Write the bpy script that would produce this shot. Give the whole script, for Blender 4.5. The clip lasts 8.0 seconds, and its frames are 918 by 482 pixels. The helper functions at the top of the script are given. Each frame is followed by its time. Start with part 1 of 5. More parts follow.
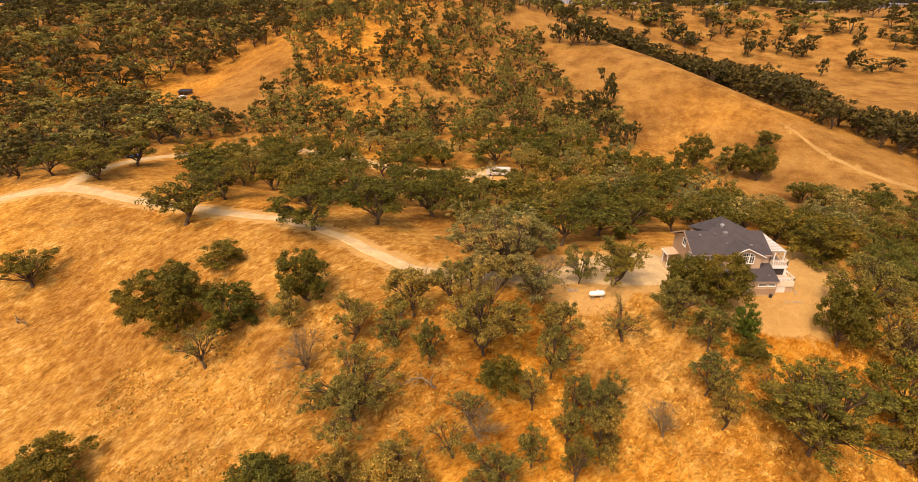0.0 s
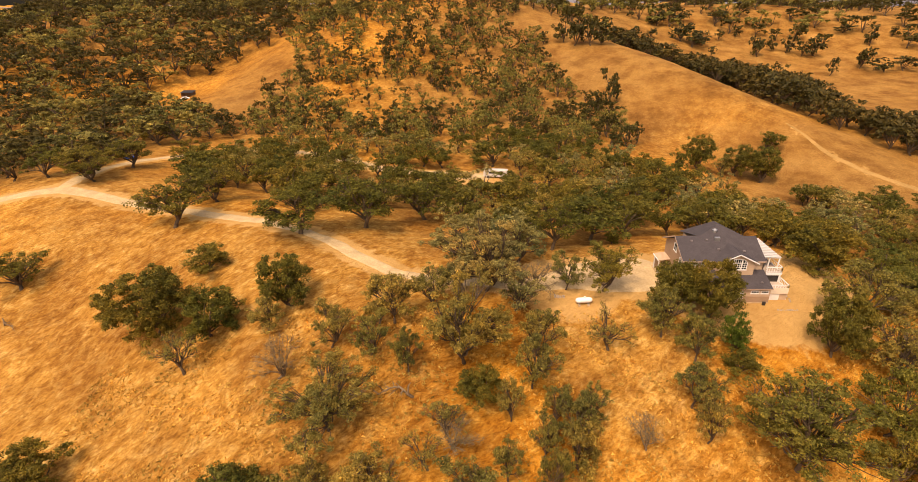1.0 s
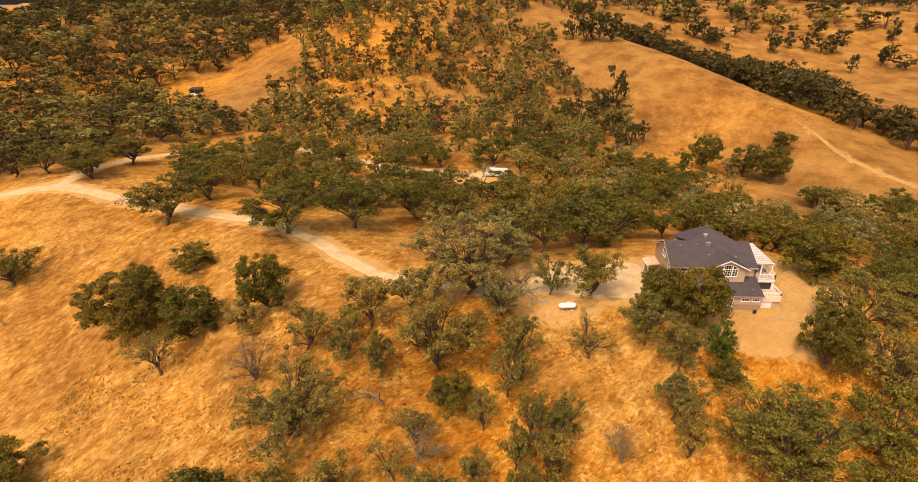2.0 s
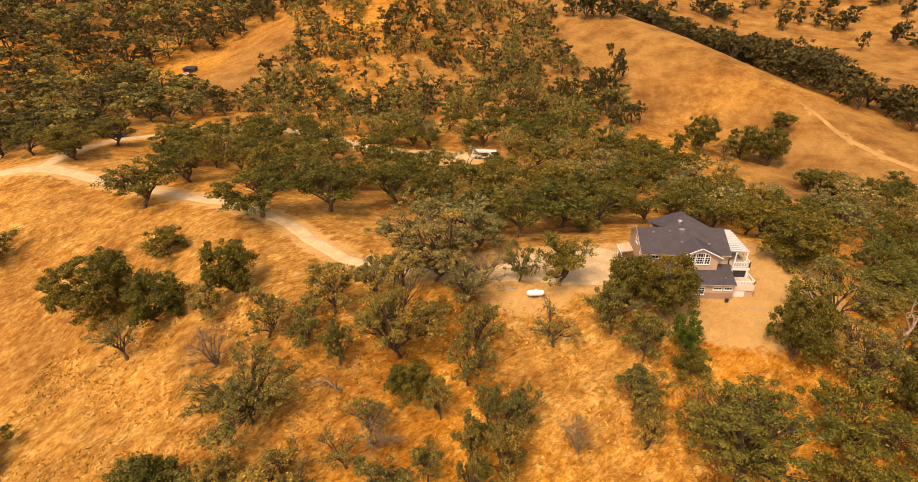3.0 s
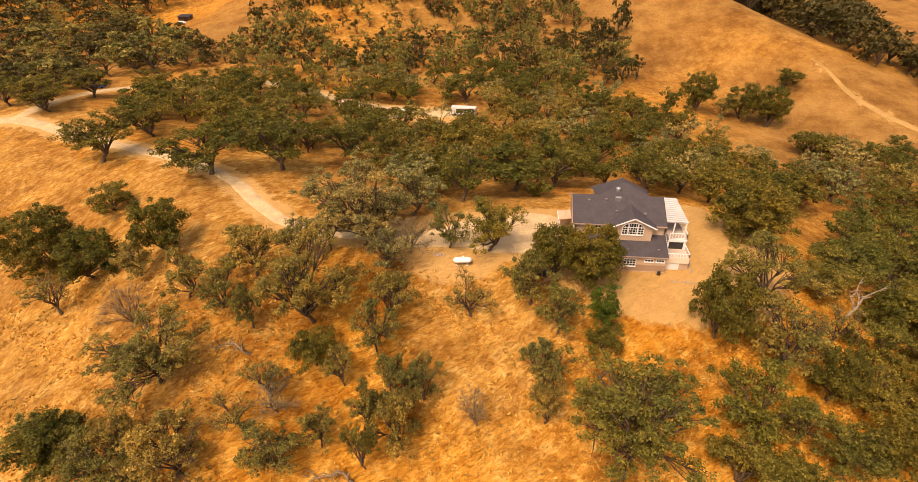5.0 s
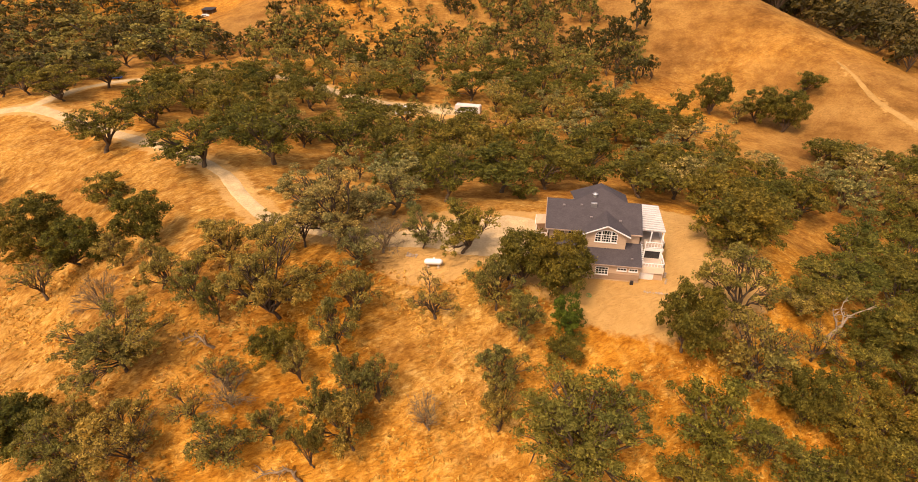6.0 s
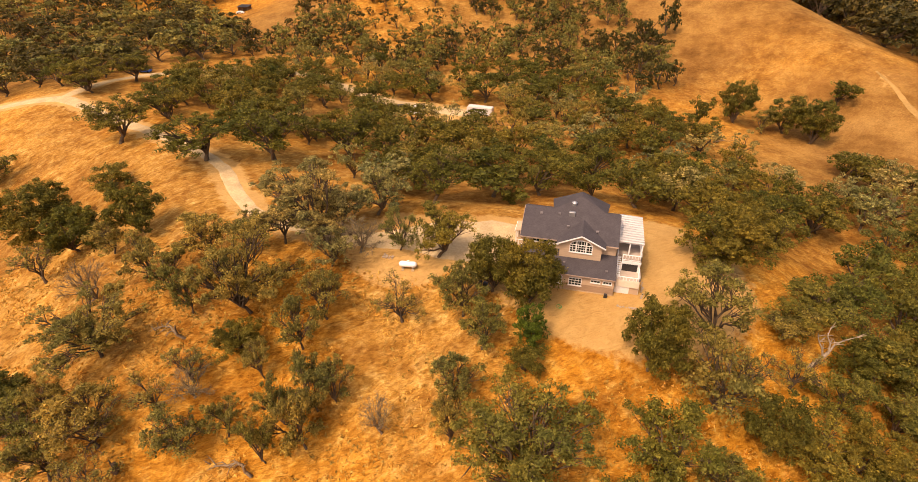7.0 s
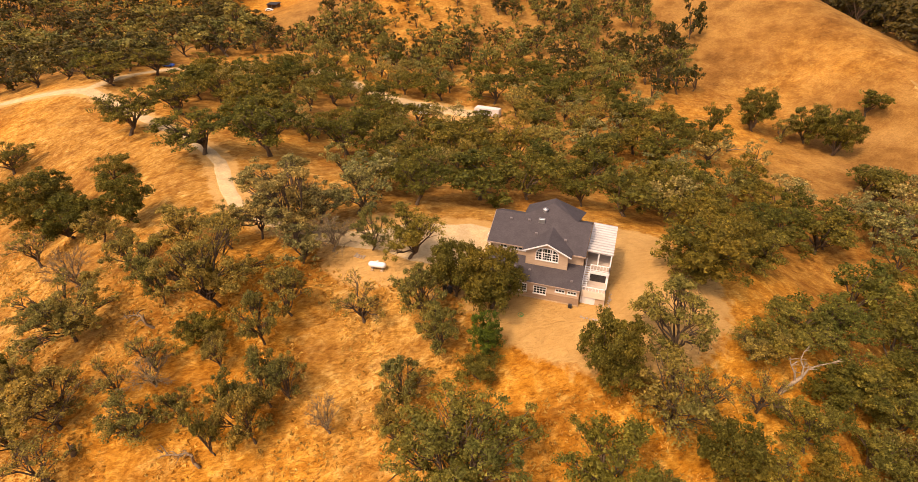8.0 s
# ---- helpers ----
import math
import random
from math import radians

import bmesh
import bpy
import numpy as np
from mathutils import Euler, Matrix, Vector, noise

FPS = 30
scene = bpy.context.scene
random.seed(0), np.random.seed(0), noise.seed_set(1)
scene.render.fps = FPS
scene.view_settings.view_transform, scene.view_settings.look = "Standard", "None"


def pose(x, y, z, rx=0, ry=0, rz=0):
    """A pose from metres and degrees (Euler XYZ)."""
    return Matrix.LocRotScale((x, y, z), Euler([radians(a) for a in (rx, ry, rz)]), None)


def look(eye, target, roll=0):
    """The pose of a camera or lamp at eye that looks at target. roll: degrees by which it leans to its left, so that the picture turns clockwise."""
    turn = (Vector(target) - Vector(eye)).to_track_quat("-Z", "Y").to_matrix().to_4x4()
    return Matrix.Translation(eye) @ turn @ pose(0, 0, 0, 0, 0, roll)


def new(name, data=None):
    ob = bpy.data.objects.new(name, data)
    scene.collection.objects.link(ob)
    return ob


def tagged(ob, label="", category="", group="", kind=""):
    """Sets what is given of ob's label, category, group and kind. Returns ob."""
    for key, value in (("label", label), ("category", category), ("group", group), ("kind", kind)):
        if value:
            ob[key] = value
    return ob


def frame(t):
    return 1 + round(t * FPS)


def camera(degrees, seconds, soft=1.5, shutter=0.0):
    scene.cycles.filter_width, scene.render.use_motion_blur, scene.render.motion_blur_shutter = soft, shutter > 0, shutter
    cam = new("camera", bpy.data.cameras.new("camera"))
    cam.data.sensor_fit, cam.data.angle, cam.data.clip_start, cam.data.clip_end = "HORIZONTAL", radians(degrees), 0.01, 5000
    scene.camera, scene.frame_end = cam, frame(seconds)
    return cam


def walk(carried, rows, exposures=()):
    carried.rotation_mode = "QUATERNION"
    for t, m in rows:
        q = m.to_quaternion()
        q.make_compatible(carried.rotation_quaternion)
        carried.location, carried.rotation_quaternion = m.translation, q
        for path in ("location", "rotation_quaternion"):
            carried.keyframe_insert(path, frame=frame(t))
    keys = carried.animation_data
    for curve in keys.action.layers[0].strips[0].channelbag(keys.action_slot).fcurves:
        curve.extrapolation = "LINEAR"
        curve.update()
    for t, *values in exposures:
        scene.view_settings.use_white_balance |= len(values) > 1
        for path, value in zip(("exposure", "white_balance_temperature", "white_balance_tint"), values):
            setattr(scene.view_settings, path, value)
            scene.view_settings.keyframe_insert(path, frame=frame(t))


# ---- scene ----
cam = camera(83.0, 8.0, soft=0.85)
METRES, EYE, TILT, LEAN, TURN = 62.0, 47.0, -25.0, 0.0, 0.0
ROWS = [
    (0.0, 0.0, 0.0, 0.0, 0.0, 0.0, -0.0),
    (0.5, 0.0333, 0.0152, 0.0063, 0.53, 0.02, -0.07),
    (1.0, 0.0711, 0.0309, 0.0133, 1.02, 0.02, -0.16),
    (2.5, 0.215, 0.0815, 0.0371, 3.31, -1.1, -0.97),
    (3.0, 0.2708, 0.0978, 0.0459, 3.53, -2.54, -0.96),
    (3.5, 0.329, 0.1138, 0.0538, 3.54, -3.98, -0.84),
    (4.0, 0.3889, 0.1283, 0.0614, 4.15, -5.41, -1.08),
    (4.5, 0.4527, 0.1436, 0.0683, 5.08, -6.82, -1.48),
    (6.0, 0.6537, 0.1933, 0.0965, 9.35, -8.22, -3.54),
    (6.5, 0.7254, 0.2131, 0.1062, 11.47, -8.37, -4.56),
    (7.0, 0.798, 0.237, 0.1172, 13.55, -8.56, -5.49),
    (7.5, 0.8712, 0.2634, 0.129, 15.36, -8.76, -6.27),
    (8.0, 0.9443, 0.2911, 0.1418, 17.43, -9.04, -7.21),
]
walk(cam, [(t, pose(0, 0, EYE, TILT, LEAN, TURN) @ pose(METRES * x, METRES * y, METRES * z, 90 + pitch, roll, yaw)) for t, x, y, z, yaw, pitch, roll in ROWS], exposures=[(0.0, -0.48, 8250, 20), (8.0, -0.38, 8250, 24)])

# ---- light ----
SUN = Vector((-0.37, -0.60, 1.18)).normalized()
world = bpy.data.worlds.new("sky")
scene.world = world
world.use_nodes = True
wn = world.node_tree
sky = wn.nodes.new("ShaderNodeTexSky")
sky.sky_type, sky.sun_disc = "NISHITA", False
sky.sun_elevation = math.asin(SUN.z)
sky.sun_rotation = math.atan2(SUN.x, SUN.y)
sky.dust_density, sky.air_density = 6.0, 1.0
wn.links.new(sky.outputs[0], wn.nodes["Background"].inputs[0])
wn.nodes["Background"].inputs[1].default_value = 0.33
sun = new("sun", bpy.data.lights.new("sun", "SUN"))
sun.data.energy, sun.data.angle, sun.data.color = 2.68, radians(0.6), (1.0, 0.90, 0.74)
sun.matrix_basis = look((0, 0, 300), Vector((0, 0, 300)) - SUN)


# ---- materials ----
def mat(name):
    m = bpy.data.materials.new(name)
    m.use_nodes = True
    return m, m.node_tree.nodes, m.node_tree.links, m.node_tree.nodes["Principled BSDF"]


def ramp(nodes, links, source, stops):
    r = nodes.new("ShaderNodeValToRGB")
    el = r.color_ramp.elements
    while len(el) < len(stops):
        el.new(0.5)
    for e, (p, c) in zip(el, stops):
        e.position, e.color = p, (*c, 1)
    links.new(source, r.inputs[0])
    return r.outputs[0]


def noise_tex(nodes, links, scale, detail=4.0, rough=0.55, stretch=None):
    n = nodes.new("ShaderNodeTexNoise")
    n.inputs["Scale"].default_value, n.inputs["Detail"].default_value, n.inputs["Roughness"].default_value = scale, detail, rough
    c = nodes.new("ShaderNodeTexCoord")
    mp = nodes.new("ShaderNodeMapping")
    if stretch:
        mp.inputs["Scale"].default_value = stretch
    links.new(c.outputs["Object"], mp.inputs[0])
    links.new(mp.outputs[0], n.inputs["Vector"])
    return n.outputs["Fac"]


def mix(nodes, links, fac, a, b, blend="MIX"):
    m = nodes.new("ShaderNodeMix")
    m.data_type, m.blend_type = "RGBA", blend
    for sock, v in ((m.inputs[0], fac), (m.inputs[6], a), (m.inputs[7], b)):
        if isinstance(v, (int, float)):
            sock.default_value = v
        elif isinstance(v, tuple):
            sock.default_value = (*v, 1)
        else:
            links.new(v, sock)
    return m.outputs[2]


def bump(nodes, links, bsdf, height_out, strength, distance):
    b = nodes.new("ShaderNodeBump")
    b.inputs["Strength"].default_value, b.inputs["Distance"].default_value = strength, distance
    links.new(height_out, b.inputs["Height"])
    links.new(b.outputs[0], bsdf.inputs["Normal"])


def grained(name, low, high, scale, rough=0.8, metal=0.0, relief=0.0, stretch=None, wear=0.25, spec=0.3):
    """A surface whose colour runs between two tones at two scales."""
    m, n, l, b = mat(name)
    fine = noise_tex(n, l, scale, 6, 0.6, stretch)
    coarse = noise_tex(n, l, scale * 0.12, 3, 0.5)
    tone = ramp(n, l, fine, [(0.3, low), (0.7, high)])
    dark = ramp(n, l, coarse, [(0.35, (1 - wear,) * 3), (0.65, (1, 1, 1))])
    l.new(mix(n, l, 1.0, tone, dark, "MULTIPLY"), b.inputs["Base Color"])
    b.inputs["Roughness"].default_value, b.inputs["Metallic"].default_value = rough, metal
    b.inputs["Specular IOR Level"].default_value = spec
    if relief:
        bump(n, l, b, fine, 0.6, relief)
    return m


def lain(nodes, links, long, wide, turn, scale, detail=4.0, rough=0.6, warp=0.0):
    """Noise whose marks lie along a direction of the plan: long by wide, in metres."""
    n = nodes.new("ShaderNodeTexNoise")
    n.inputs["Scale"].default_value, n.inputs["Detail"].default_value, n.inputs["Roughness"].default_value = scale, detail, rough
    n.inputs["Distortion"].default_value = warp
    c = nodes.new("ShaderNodeTexCoord")
    mp = nodes.new("ShaderNodeMapping")
    mp.vector_type = "TEXTURE"
    mp.inputs["Scale"].default_value = (long, wide, wide)
    mp.inputs["Rotation"].default_value = (0, 0, radians(turn))
    links.new(c.outputs["Object"], mp.inputs[0])
    links.new(mp.outputs[0], n.inputs["Vector"])
    return n.outputs["Fac"]


def ground_material():
    m, n, l, b = mat("dry_grass")
    big = noise_tex(n, l, 0.020, 4, 0.6)
    mid = noise_tex(n, l, 0.085, 7, 0.68)
    blot = noise_tex(n, l, 0.50, 6, 0.64)
    wisp = lain(n, l, 1.7, 0.8, 38, 0.75, 6, 0.62, 1.6)
    blade = lain(n, l, 0.9, 0.30, 30, 1.0, 5, 0.7, 0.8)
    sweep = lain(n, l, 10.0, 3.6, 33, 1.0, 5, 0.62, 0.6)
    fine = noise_tex(n, l, 7.0, 3, 0.75)
    patch = n.new("ShaderNodeAttribute")
    patch.attribute_name = "rank"
    straw = ramp(n, l, blot, [(0.30, (0.385, 0.185, 0.033)), (0.46, (0.505, 0.255, 0.052)), (0.56, (0.58, 0.323, 0.080)), (0.72, (0.70, 0.44, 0.138))])
    rust = ramp(n, l, blot, [(0.30, (0.49, 0.195, 0.020)), (0.46, (0.65, 0.280, 0.032)), (0.56, (0.74, 0.355, 0.052)), (0.72, (0.82, 0.48, 0.11))])
    add = n.new("ShaderNodeMath")
    add.operation = "ADD"
    l.new(big, add.inputs[0])
    l.new(patch.outputs["Fac"], add.inputs[1])
    base = mix(n, l, ramp(n, l, add.outputs[0], [(0.42, (1, 1, 1)), (0.70, (0, 0, 0))]), rust, straw)
    graze = n.new("ShaderNodeAttribute")
    graze.attribute_name = "grazed"
    tan = ramp(n, l, mid, [(0.30, (0.28, 0.140, 0.035)), (0.52, (0.355, 0.190, 0.054)), (0.72, (0.445, 0.257, 0.084))])
    base = mix(n, l, 0.75, base, ramp(n, l, wisp, [(0.36, (0.62, 0.52, 0.44)), (0.48, (0.96, 0.94, 0.90)), (0.57, (1.10, 1.14, 1.22)), (0.66, (1.36, 1.52, 2.05))]), "MULTIPLY")
    base = mix(n, l, 0.55, base, ramp(n, l, sweep, [(0.37, (0.66, 0.58, 0.54)), (0.49, (1.0, 1.0, 1.0)), (0.64, (1.16, 1.20, 1.28))]), "MULTIPLY")
    base = mix(n, l, graze.outputs["Fac"], base, tan)
    base = mix(n, l, 0.6, base, ramp(n, l, mid, [(0.34, (0.62, 0.54, 0.50)), (0.50, (1.0, 1.0, 1.0)), (0.68, (1.16, 1.17, 1.18))]), "MULTIPLY")
    base = mix(n, l, 0.75, base, ramp(n, l, blade, [(0.35, (0.62, 0.54, 0.47)), (0.53, (1.0, 1.0, 1.0)), (0.70, (1.26, 1.28, 1.32))]), "MULTIPLY")
    base = mix(n, l, 0.5, base, ramp(n, l, fine, [(0.35, (0.70, 0.64, 0.58)), (0.65, (1.15, 1.15, 1.15))]), "MULTIPLY")
    under = n.new("ShaderNodeAttribute")
    under.attribute_name = "litter"
    leafy = ramp(n, l, blot, [(0.32, (0.15, 0.080, 0.026)), (0.52, (0.25, 0.130, 0.040)), (0.70, (0.40, 0.205, 0.055))])
    base = mix(n, l, under.outputs["Fac"], base, leafy)
    wide = noise_tex(n, l, 0.045, 5, 0.66)
    base = mix(n, l, 1.0, base, ramp(n, l, wide, [(0.38, (0.66, 0.60, 0.56)), (0.52, (0.85, 0.83, 0.81)), (0.66, (0.97, 0.96, 0.94))]), "MULTIPLY")
    at = n.new("ShaderNodeAttribute")
    at.attribute_name = "bare"
    soil = ramp(n, l, mid, [(0.3, (0.44, 0.245, 0.076)), (0.7, (0.62, 0.380, 0.138))])
    soil = mix(n, l, 0.5, soil, ramp(n, l, wisp, [(0.35, (0.80, 0.74, 0.68)), (0.6, (1.05, 1.05, 1.05))]), "MULTIPLY")
    soil = mix(n, l, 0.4, soil, ramp(n, l, fine, [(0.3, (0.75, 0.72, 0.68)), (0.7, (1.1, 1.1, 1.1))]), "MULTIPLY")
    torn = n.new("ShaderNodeMath")
    torn.operation = "MULTIPLY_ADD"
    l.new(blot, torn.inputs[0])
    torn.inputs[1].default_value = 1.0
    l.new(at.outputs["Fac"], torn.inputs[2])
    sharp = ramp(n, l, torn.outputs[0], [(0.80, (0, 0, 0)), (1.30, (1, 1, 1))])
    l.new(mix(n, l, sharp, base, soil), b.inputs["Base Color"])
    b.inputs["Roughness"].default_value = 0.95
    b.inputs["Specular IOR Level"].default_value = 0.08
    h = n.new("ShaderNodeMath")
    h.operation = "MULTIPLY_ADD"
    l.new(wisp, h.inputs[0])
    h.inputs[1].default_value = 2.2
    l.new(blade, h.inputs[2])
    bump(n, l, b, h.outputs[0], 0.9, 0.28)
    return m


def leaf_material(name, dark, light, clear=0.3):
    m, n, l, b = mat(name)
    geo = n.new("ShaderNodeNewGeometry")
    info = n.new("ShaderNodeObjectInfo")
    tone = ramp(n, l, geo.outputs["Random Per Island"], [(0.0, dark), (0.8, light), (1.0, tuple(min(1, c * 1.35) for c in light))])
    hue = ramp(n, l, info.outputs["Random"], [(0.0, (0.80, 0.88, 0.80)), (0.5, (1, 1, 1)), (1.0, (1.25, 1.10, 0.95))])
    col = mix(n, l, 1.0, tone, hue, "MULTIPLY")
    stand = n.new("ShaderNodeTexNoise")
    stand.inputs["Scale"].default_value, stand.inputs["Detail"].default_value = 0.09, 3.0
    l.new(geo.outputs["Position"], stand.inputs["Vector"])
    col = mix(n, l, 1.0, col, ramp(n, l, stand.outputs["Fac"], [(0.35, (0.72, 0.80, 0.80)), (0.65, (1.25, 1.12, 0.95))]), "MULTIPLY")
    spray = n.new("ShaderNodeTexNoise")
    spray.inputs["Scale"].default_value, spray.inputs["Detail"].default_value = 0.75, 2.0
    l.new(geo.outputs["Position"], spray.inputs["Vector"])
    col = mix(n, l, 1.0, col, ramp(n, l, spray.outputs["Fac"], [(0.36, (0.70, 0.74, 0.74)), (0.64, (1.28, 1.22, 1.10))]), "MULTIPLY")
    l.new(col, b.inputs["Base Color"])
    b.inputs["Roughness"].default_value = 0.6
    b.inputs["Specular IOR Level"].default_value = 0.18
    tr = n.new("ShaderNodeBsdfTranslucent")
    l.new(col, tr.inputs[0])
    ms = n.new("ShaderNodeMixShader")
    ms.inputs[0].default_value = clear
    l.new(b.outputs[0], ms.inputs[1])
    l.new(tr.outputs[0], ms.inputs[2])
    l.new(ms.outputs[0], n["Material Output"].inputs[0])
    return m


GRASS = ground_material()
GRAVEL = grained("pale_gravel", (0.45, 0.31, 0.150), (0.60, 0.445, 0.25), 3.0, 0.95, relief=0.03, wear=0.22, spec=0.1)
TRACK = grained("dusty_track", (0.33, 0.190, 0.060), (0.43, 0.255, 0.088), 1.5, 0.95, wear=0.2, spec=0.1)
CONCRETE = grained("dusty_concrete", (0.46, 0.30, 0.155), (0.62, 0.45, 0.27), 2.5, 0.9, relief=0.01, wear=0.3)
TRIM = grained("tan_trim_paint", (0.36, 0.25, 0.18), (0.46, 0.33, 0.24), 3.0, 0.7, wear=0.15)
LAP = grained("cream_lap_siding", (0.62, 0.50, 0.36), (0.74, 0.62, 0.47), 3.0, 0.7, stretch=(0.4, 0.4, 4), wear=0.15)
VENT = grained("grey_painted_vent", (0.16, 0.135, 0.13), (0.26, 0.22, 0.21), 5.0, 0.6, metal=0.2)
OAK_DARK = leaf_material("live_oak_leaves", (0.080, 0.071, 0.014), (0.195, 0.173, 0.035), 0.50)
OAK_GREY = leaf_material("blue_oak_leaves", (0.130, 0.111, 0.027), (0.330, 0.275, 0.082), 0.50)
OAK_PALE = leaf_material("pale_oak_leaves", (0.130, 0.112, 0.038), (0.350, 0.300, 0.120), 0.40)
OAK_CREEK = leaf_material("creek_oak_leaves", (0.040, 0.036, 0.011), (0.070, 0.060, 0.016), 0.25)
LEAF_GREEN = leaf_material("fresh_green_leaves", (0.040, 0.065, 0.008), (0.125, 0.170, 0.022), 0.35)
OAK_OLIVE = leaf_material("olive_oak_leaves", (0.092, 0.086, 0.017), (0.238, 0.218, 0.050), 0.50)
STRAW = leaf_material("dry_grass_blades", (0.46, 0.24, 0.052), (0.68, 0.41, 0.115), 0.35)
TWIG = leaf_material("dry_twigs", (0.13, 0.098, 0.045), (0.30, 0.235, 0.11), 0.2)
# far oaks: warm haze is painted in as browner, low-contrast leaf tones
OAK_FAR = leaf_material("far_oak_leaves_hazed", (0.066, 0.053, 0.015), (0.110, 0.087, 0.023), 0.45)
BARK = grained("oak_bark", (0.065, 0.042, 0.023), (0.160, 0.108, 0.064), 5.0, 0.95, relief=0.03, stretch=(1, 1, 0.25))
DEADWOOD = grained("bleached_dead_wood", (0.22, 0.160, 0.100), (0.44, 0.34, 0.235), 5.0, 0.9, relief=0.02, stretch=(1, 1, 0.2))
GREYWOOD = grained("weathered_grey_wood", (0.14, 0.092, 0.050), (0.29, 0.205, 0.125), 5.0, 0.9, relief=0.02, stretch=(1, 1, 0.2))
SHINGLE = grained("charcoal_shingles", (0.046, 0.038, 0.040), (0.080, 0.068, 0.070), 7.0, 0.85, relief=0.01, stretch=(0.5, 3, 1), wear=0.18)
WALL = grained("tan_siding", (0.46, 0.315, 0.20), (0.57, 0.405, 0.265), 2.0, 0.85, stretch=(0.4, 0.4, 6), wear=0.12)
WALL_BROWN = grained("brown_siding", (0.31, 0.195, 0.115), (0.41, 0.265, 0.16), 2.0, 0.85, stretch=(0.4, 0.4, 6), wear=0.15)
WHITE = grained("white_paint", (0.74, 0.71, 0.66), (0.82, 0.80, 0.76), 3.0, 0.55, wear=0.08)
CANOPY = grained("white_corrugated_panel", (0.56, 0.52, 0.47), (0.66, 0.62, 0.57), 2.0, 0.45, wear=0.1)
DECK = grained("weathered_deck_boards", (0.42, 0.33, 0.25), (0.55, 0.45, 0.36), 4.0, 0.85, stretch=(0.2, 3, 1))
TANK = grained("white_tank_enamel", (0.78, 0.76, 0.73), (0.84, 0.83, 0.80), 2.0, 0.35, wear=0.06)
STEEL = grained("galvanised_steel", (0.42, 0.41, 0.40), (0.58, 0.57, 0.55), 6.0, 0.4, metal=0.8)
RED = grained("faded_red_paint", (0.42, 0.035, 0.018), (0.60, 0.06, 0.03), 3.0, 0.5)
BLUE = grained("blue_tarpaulin", (0.03, 0.11, 0.42), (0.05, 0.17, 0.60), 3.0, 0.5)
DARK = grained("dark_paint", (0.02, 0.018, 0.018), (0.05, 0.045, 0.042), 3.0, 0.4)
RUBBER = grained("tyre_rubber", (0.02, 0.02, 0.02), (0.035, 0.035, 0.035), 8.0, 0.9)
HOSE = grained("green_hose", (0.03, 0.22, 0.05), (0.05, 0.34, 0.08), 3.0, 0.5)
ROCK = grained("pale_stone", (0.36, 0.26, 0.17), (0.52, 0.40, 0.28), 3.0, 0.9, relief=0.03)
FAR_WOOD = leaf_material("distant_foliage", (0.050, 0.042, 0.012), (0.120, 0.096, 0.026), 0.3)
# distance haze of the range is put into this blue-grey base colour
BLUE_RANGE = grained("mountain_painted_haze", (0.20, 0.20, 0.24), (0.27, 0.26, 0.29), 0.004, 1.0, spec=0.0)
glass, gn, gl, gb = mat("window_glass")
gb.inputs["Base Color"].default_value = (0.02, 0.028, 0.024, 1)
gb.inputs["Roughness"].default_value, gb.inputs["Specular IOR Level"].default_value = 0.12, 0.3
GLASS = glass


# ---- mesh helpers ----
def link_mesh(name, verts, faces, material, parent=None, label="", smooth=False):
    me = bpy.data.meshes.new(name)
    me.from_pydata(verts, [], faces)
    me.materials.append(material)
    if smooth:
        me.polygons.foreach_set("use_smooth", [True] * len(me.polygons))
    me.update()
    ob = new(name, me)
    if parent is not None:
        ob.parent = parent
    if label:
        ob["label"] = label
    return ob


def part(name, bm, material, parent=None, label="", smooth=False):
    me = bpy.data.meshes.new(name)
    bmesh.ops.recalc_face_normals(bm, faces=bm.faces)
    bm.to_mesh(me)
    bm.free()
    me.materials.append(material)
    if smooth:
        me.polygons.foreach_set("use_smooth", [True] * len(me.polygons))
    ob = new(name, me)
    if parent is not None:
        ob.parent = parent
    if label:
        ob["label"] = label
    return ob


def add_box(bm, x0, x1, y0, y1, z0, z1, bevel=0.0):
    m = Matrix.Translation(((x0 + x1) / 2, (y0 + y1) / 2, (z0 + z1) / 2)) @ Matrix.Diagonal((x1 - x0, y1 - y0, z1 - z0, 1))
    made = bmesh.ops.create_cube(bm, size=1, matrix=m)["verts"]
    if bevel:
        edges = {e for v in made for e in v.link_edges}
        bmesh.ops.bevel(bm, geom=list(edges), offset=bevel, segments=1, affect="EDGES")


def box(x0, x1, y0, y1, z0, z1, bevel=0.0):
    bm = bmesh.new()
    add_box(bm, x0, x1, y0, y1, z0, z1, bevel)
    return bm


def add_prism(bm, outline, axis, a, b):
    """A flat outline of (u, v) pushed from a to b along an axis: x takes (y, z), y takes (x, z), z takes (x, y)."""
    def at(u, v, w):
        return {"x": (w, u, v), "y": (u, w, v), "z": (u, v, w)}[axis]
    lo = [bm.verts.new(at(u, v, a)) for u, v in outline]
    hi = [bm.verts.new(at(u, v, b)) for u, v in outline]
    bm.faces.new(lo)
    bm.faces.new(hi[::-1])
    for i in range(len(lo)):
        j = (i + 1) % len(lo)
        bm.faces.new((lo[i], lo[j], hi[j], hi[i]))


def prism(outline, axis, a, b):
    bm = bmesh.new()
    add_prism(bm, outline, axis, a, b)
    return bm


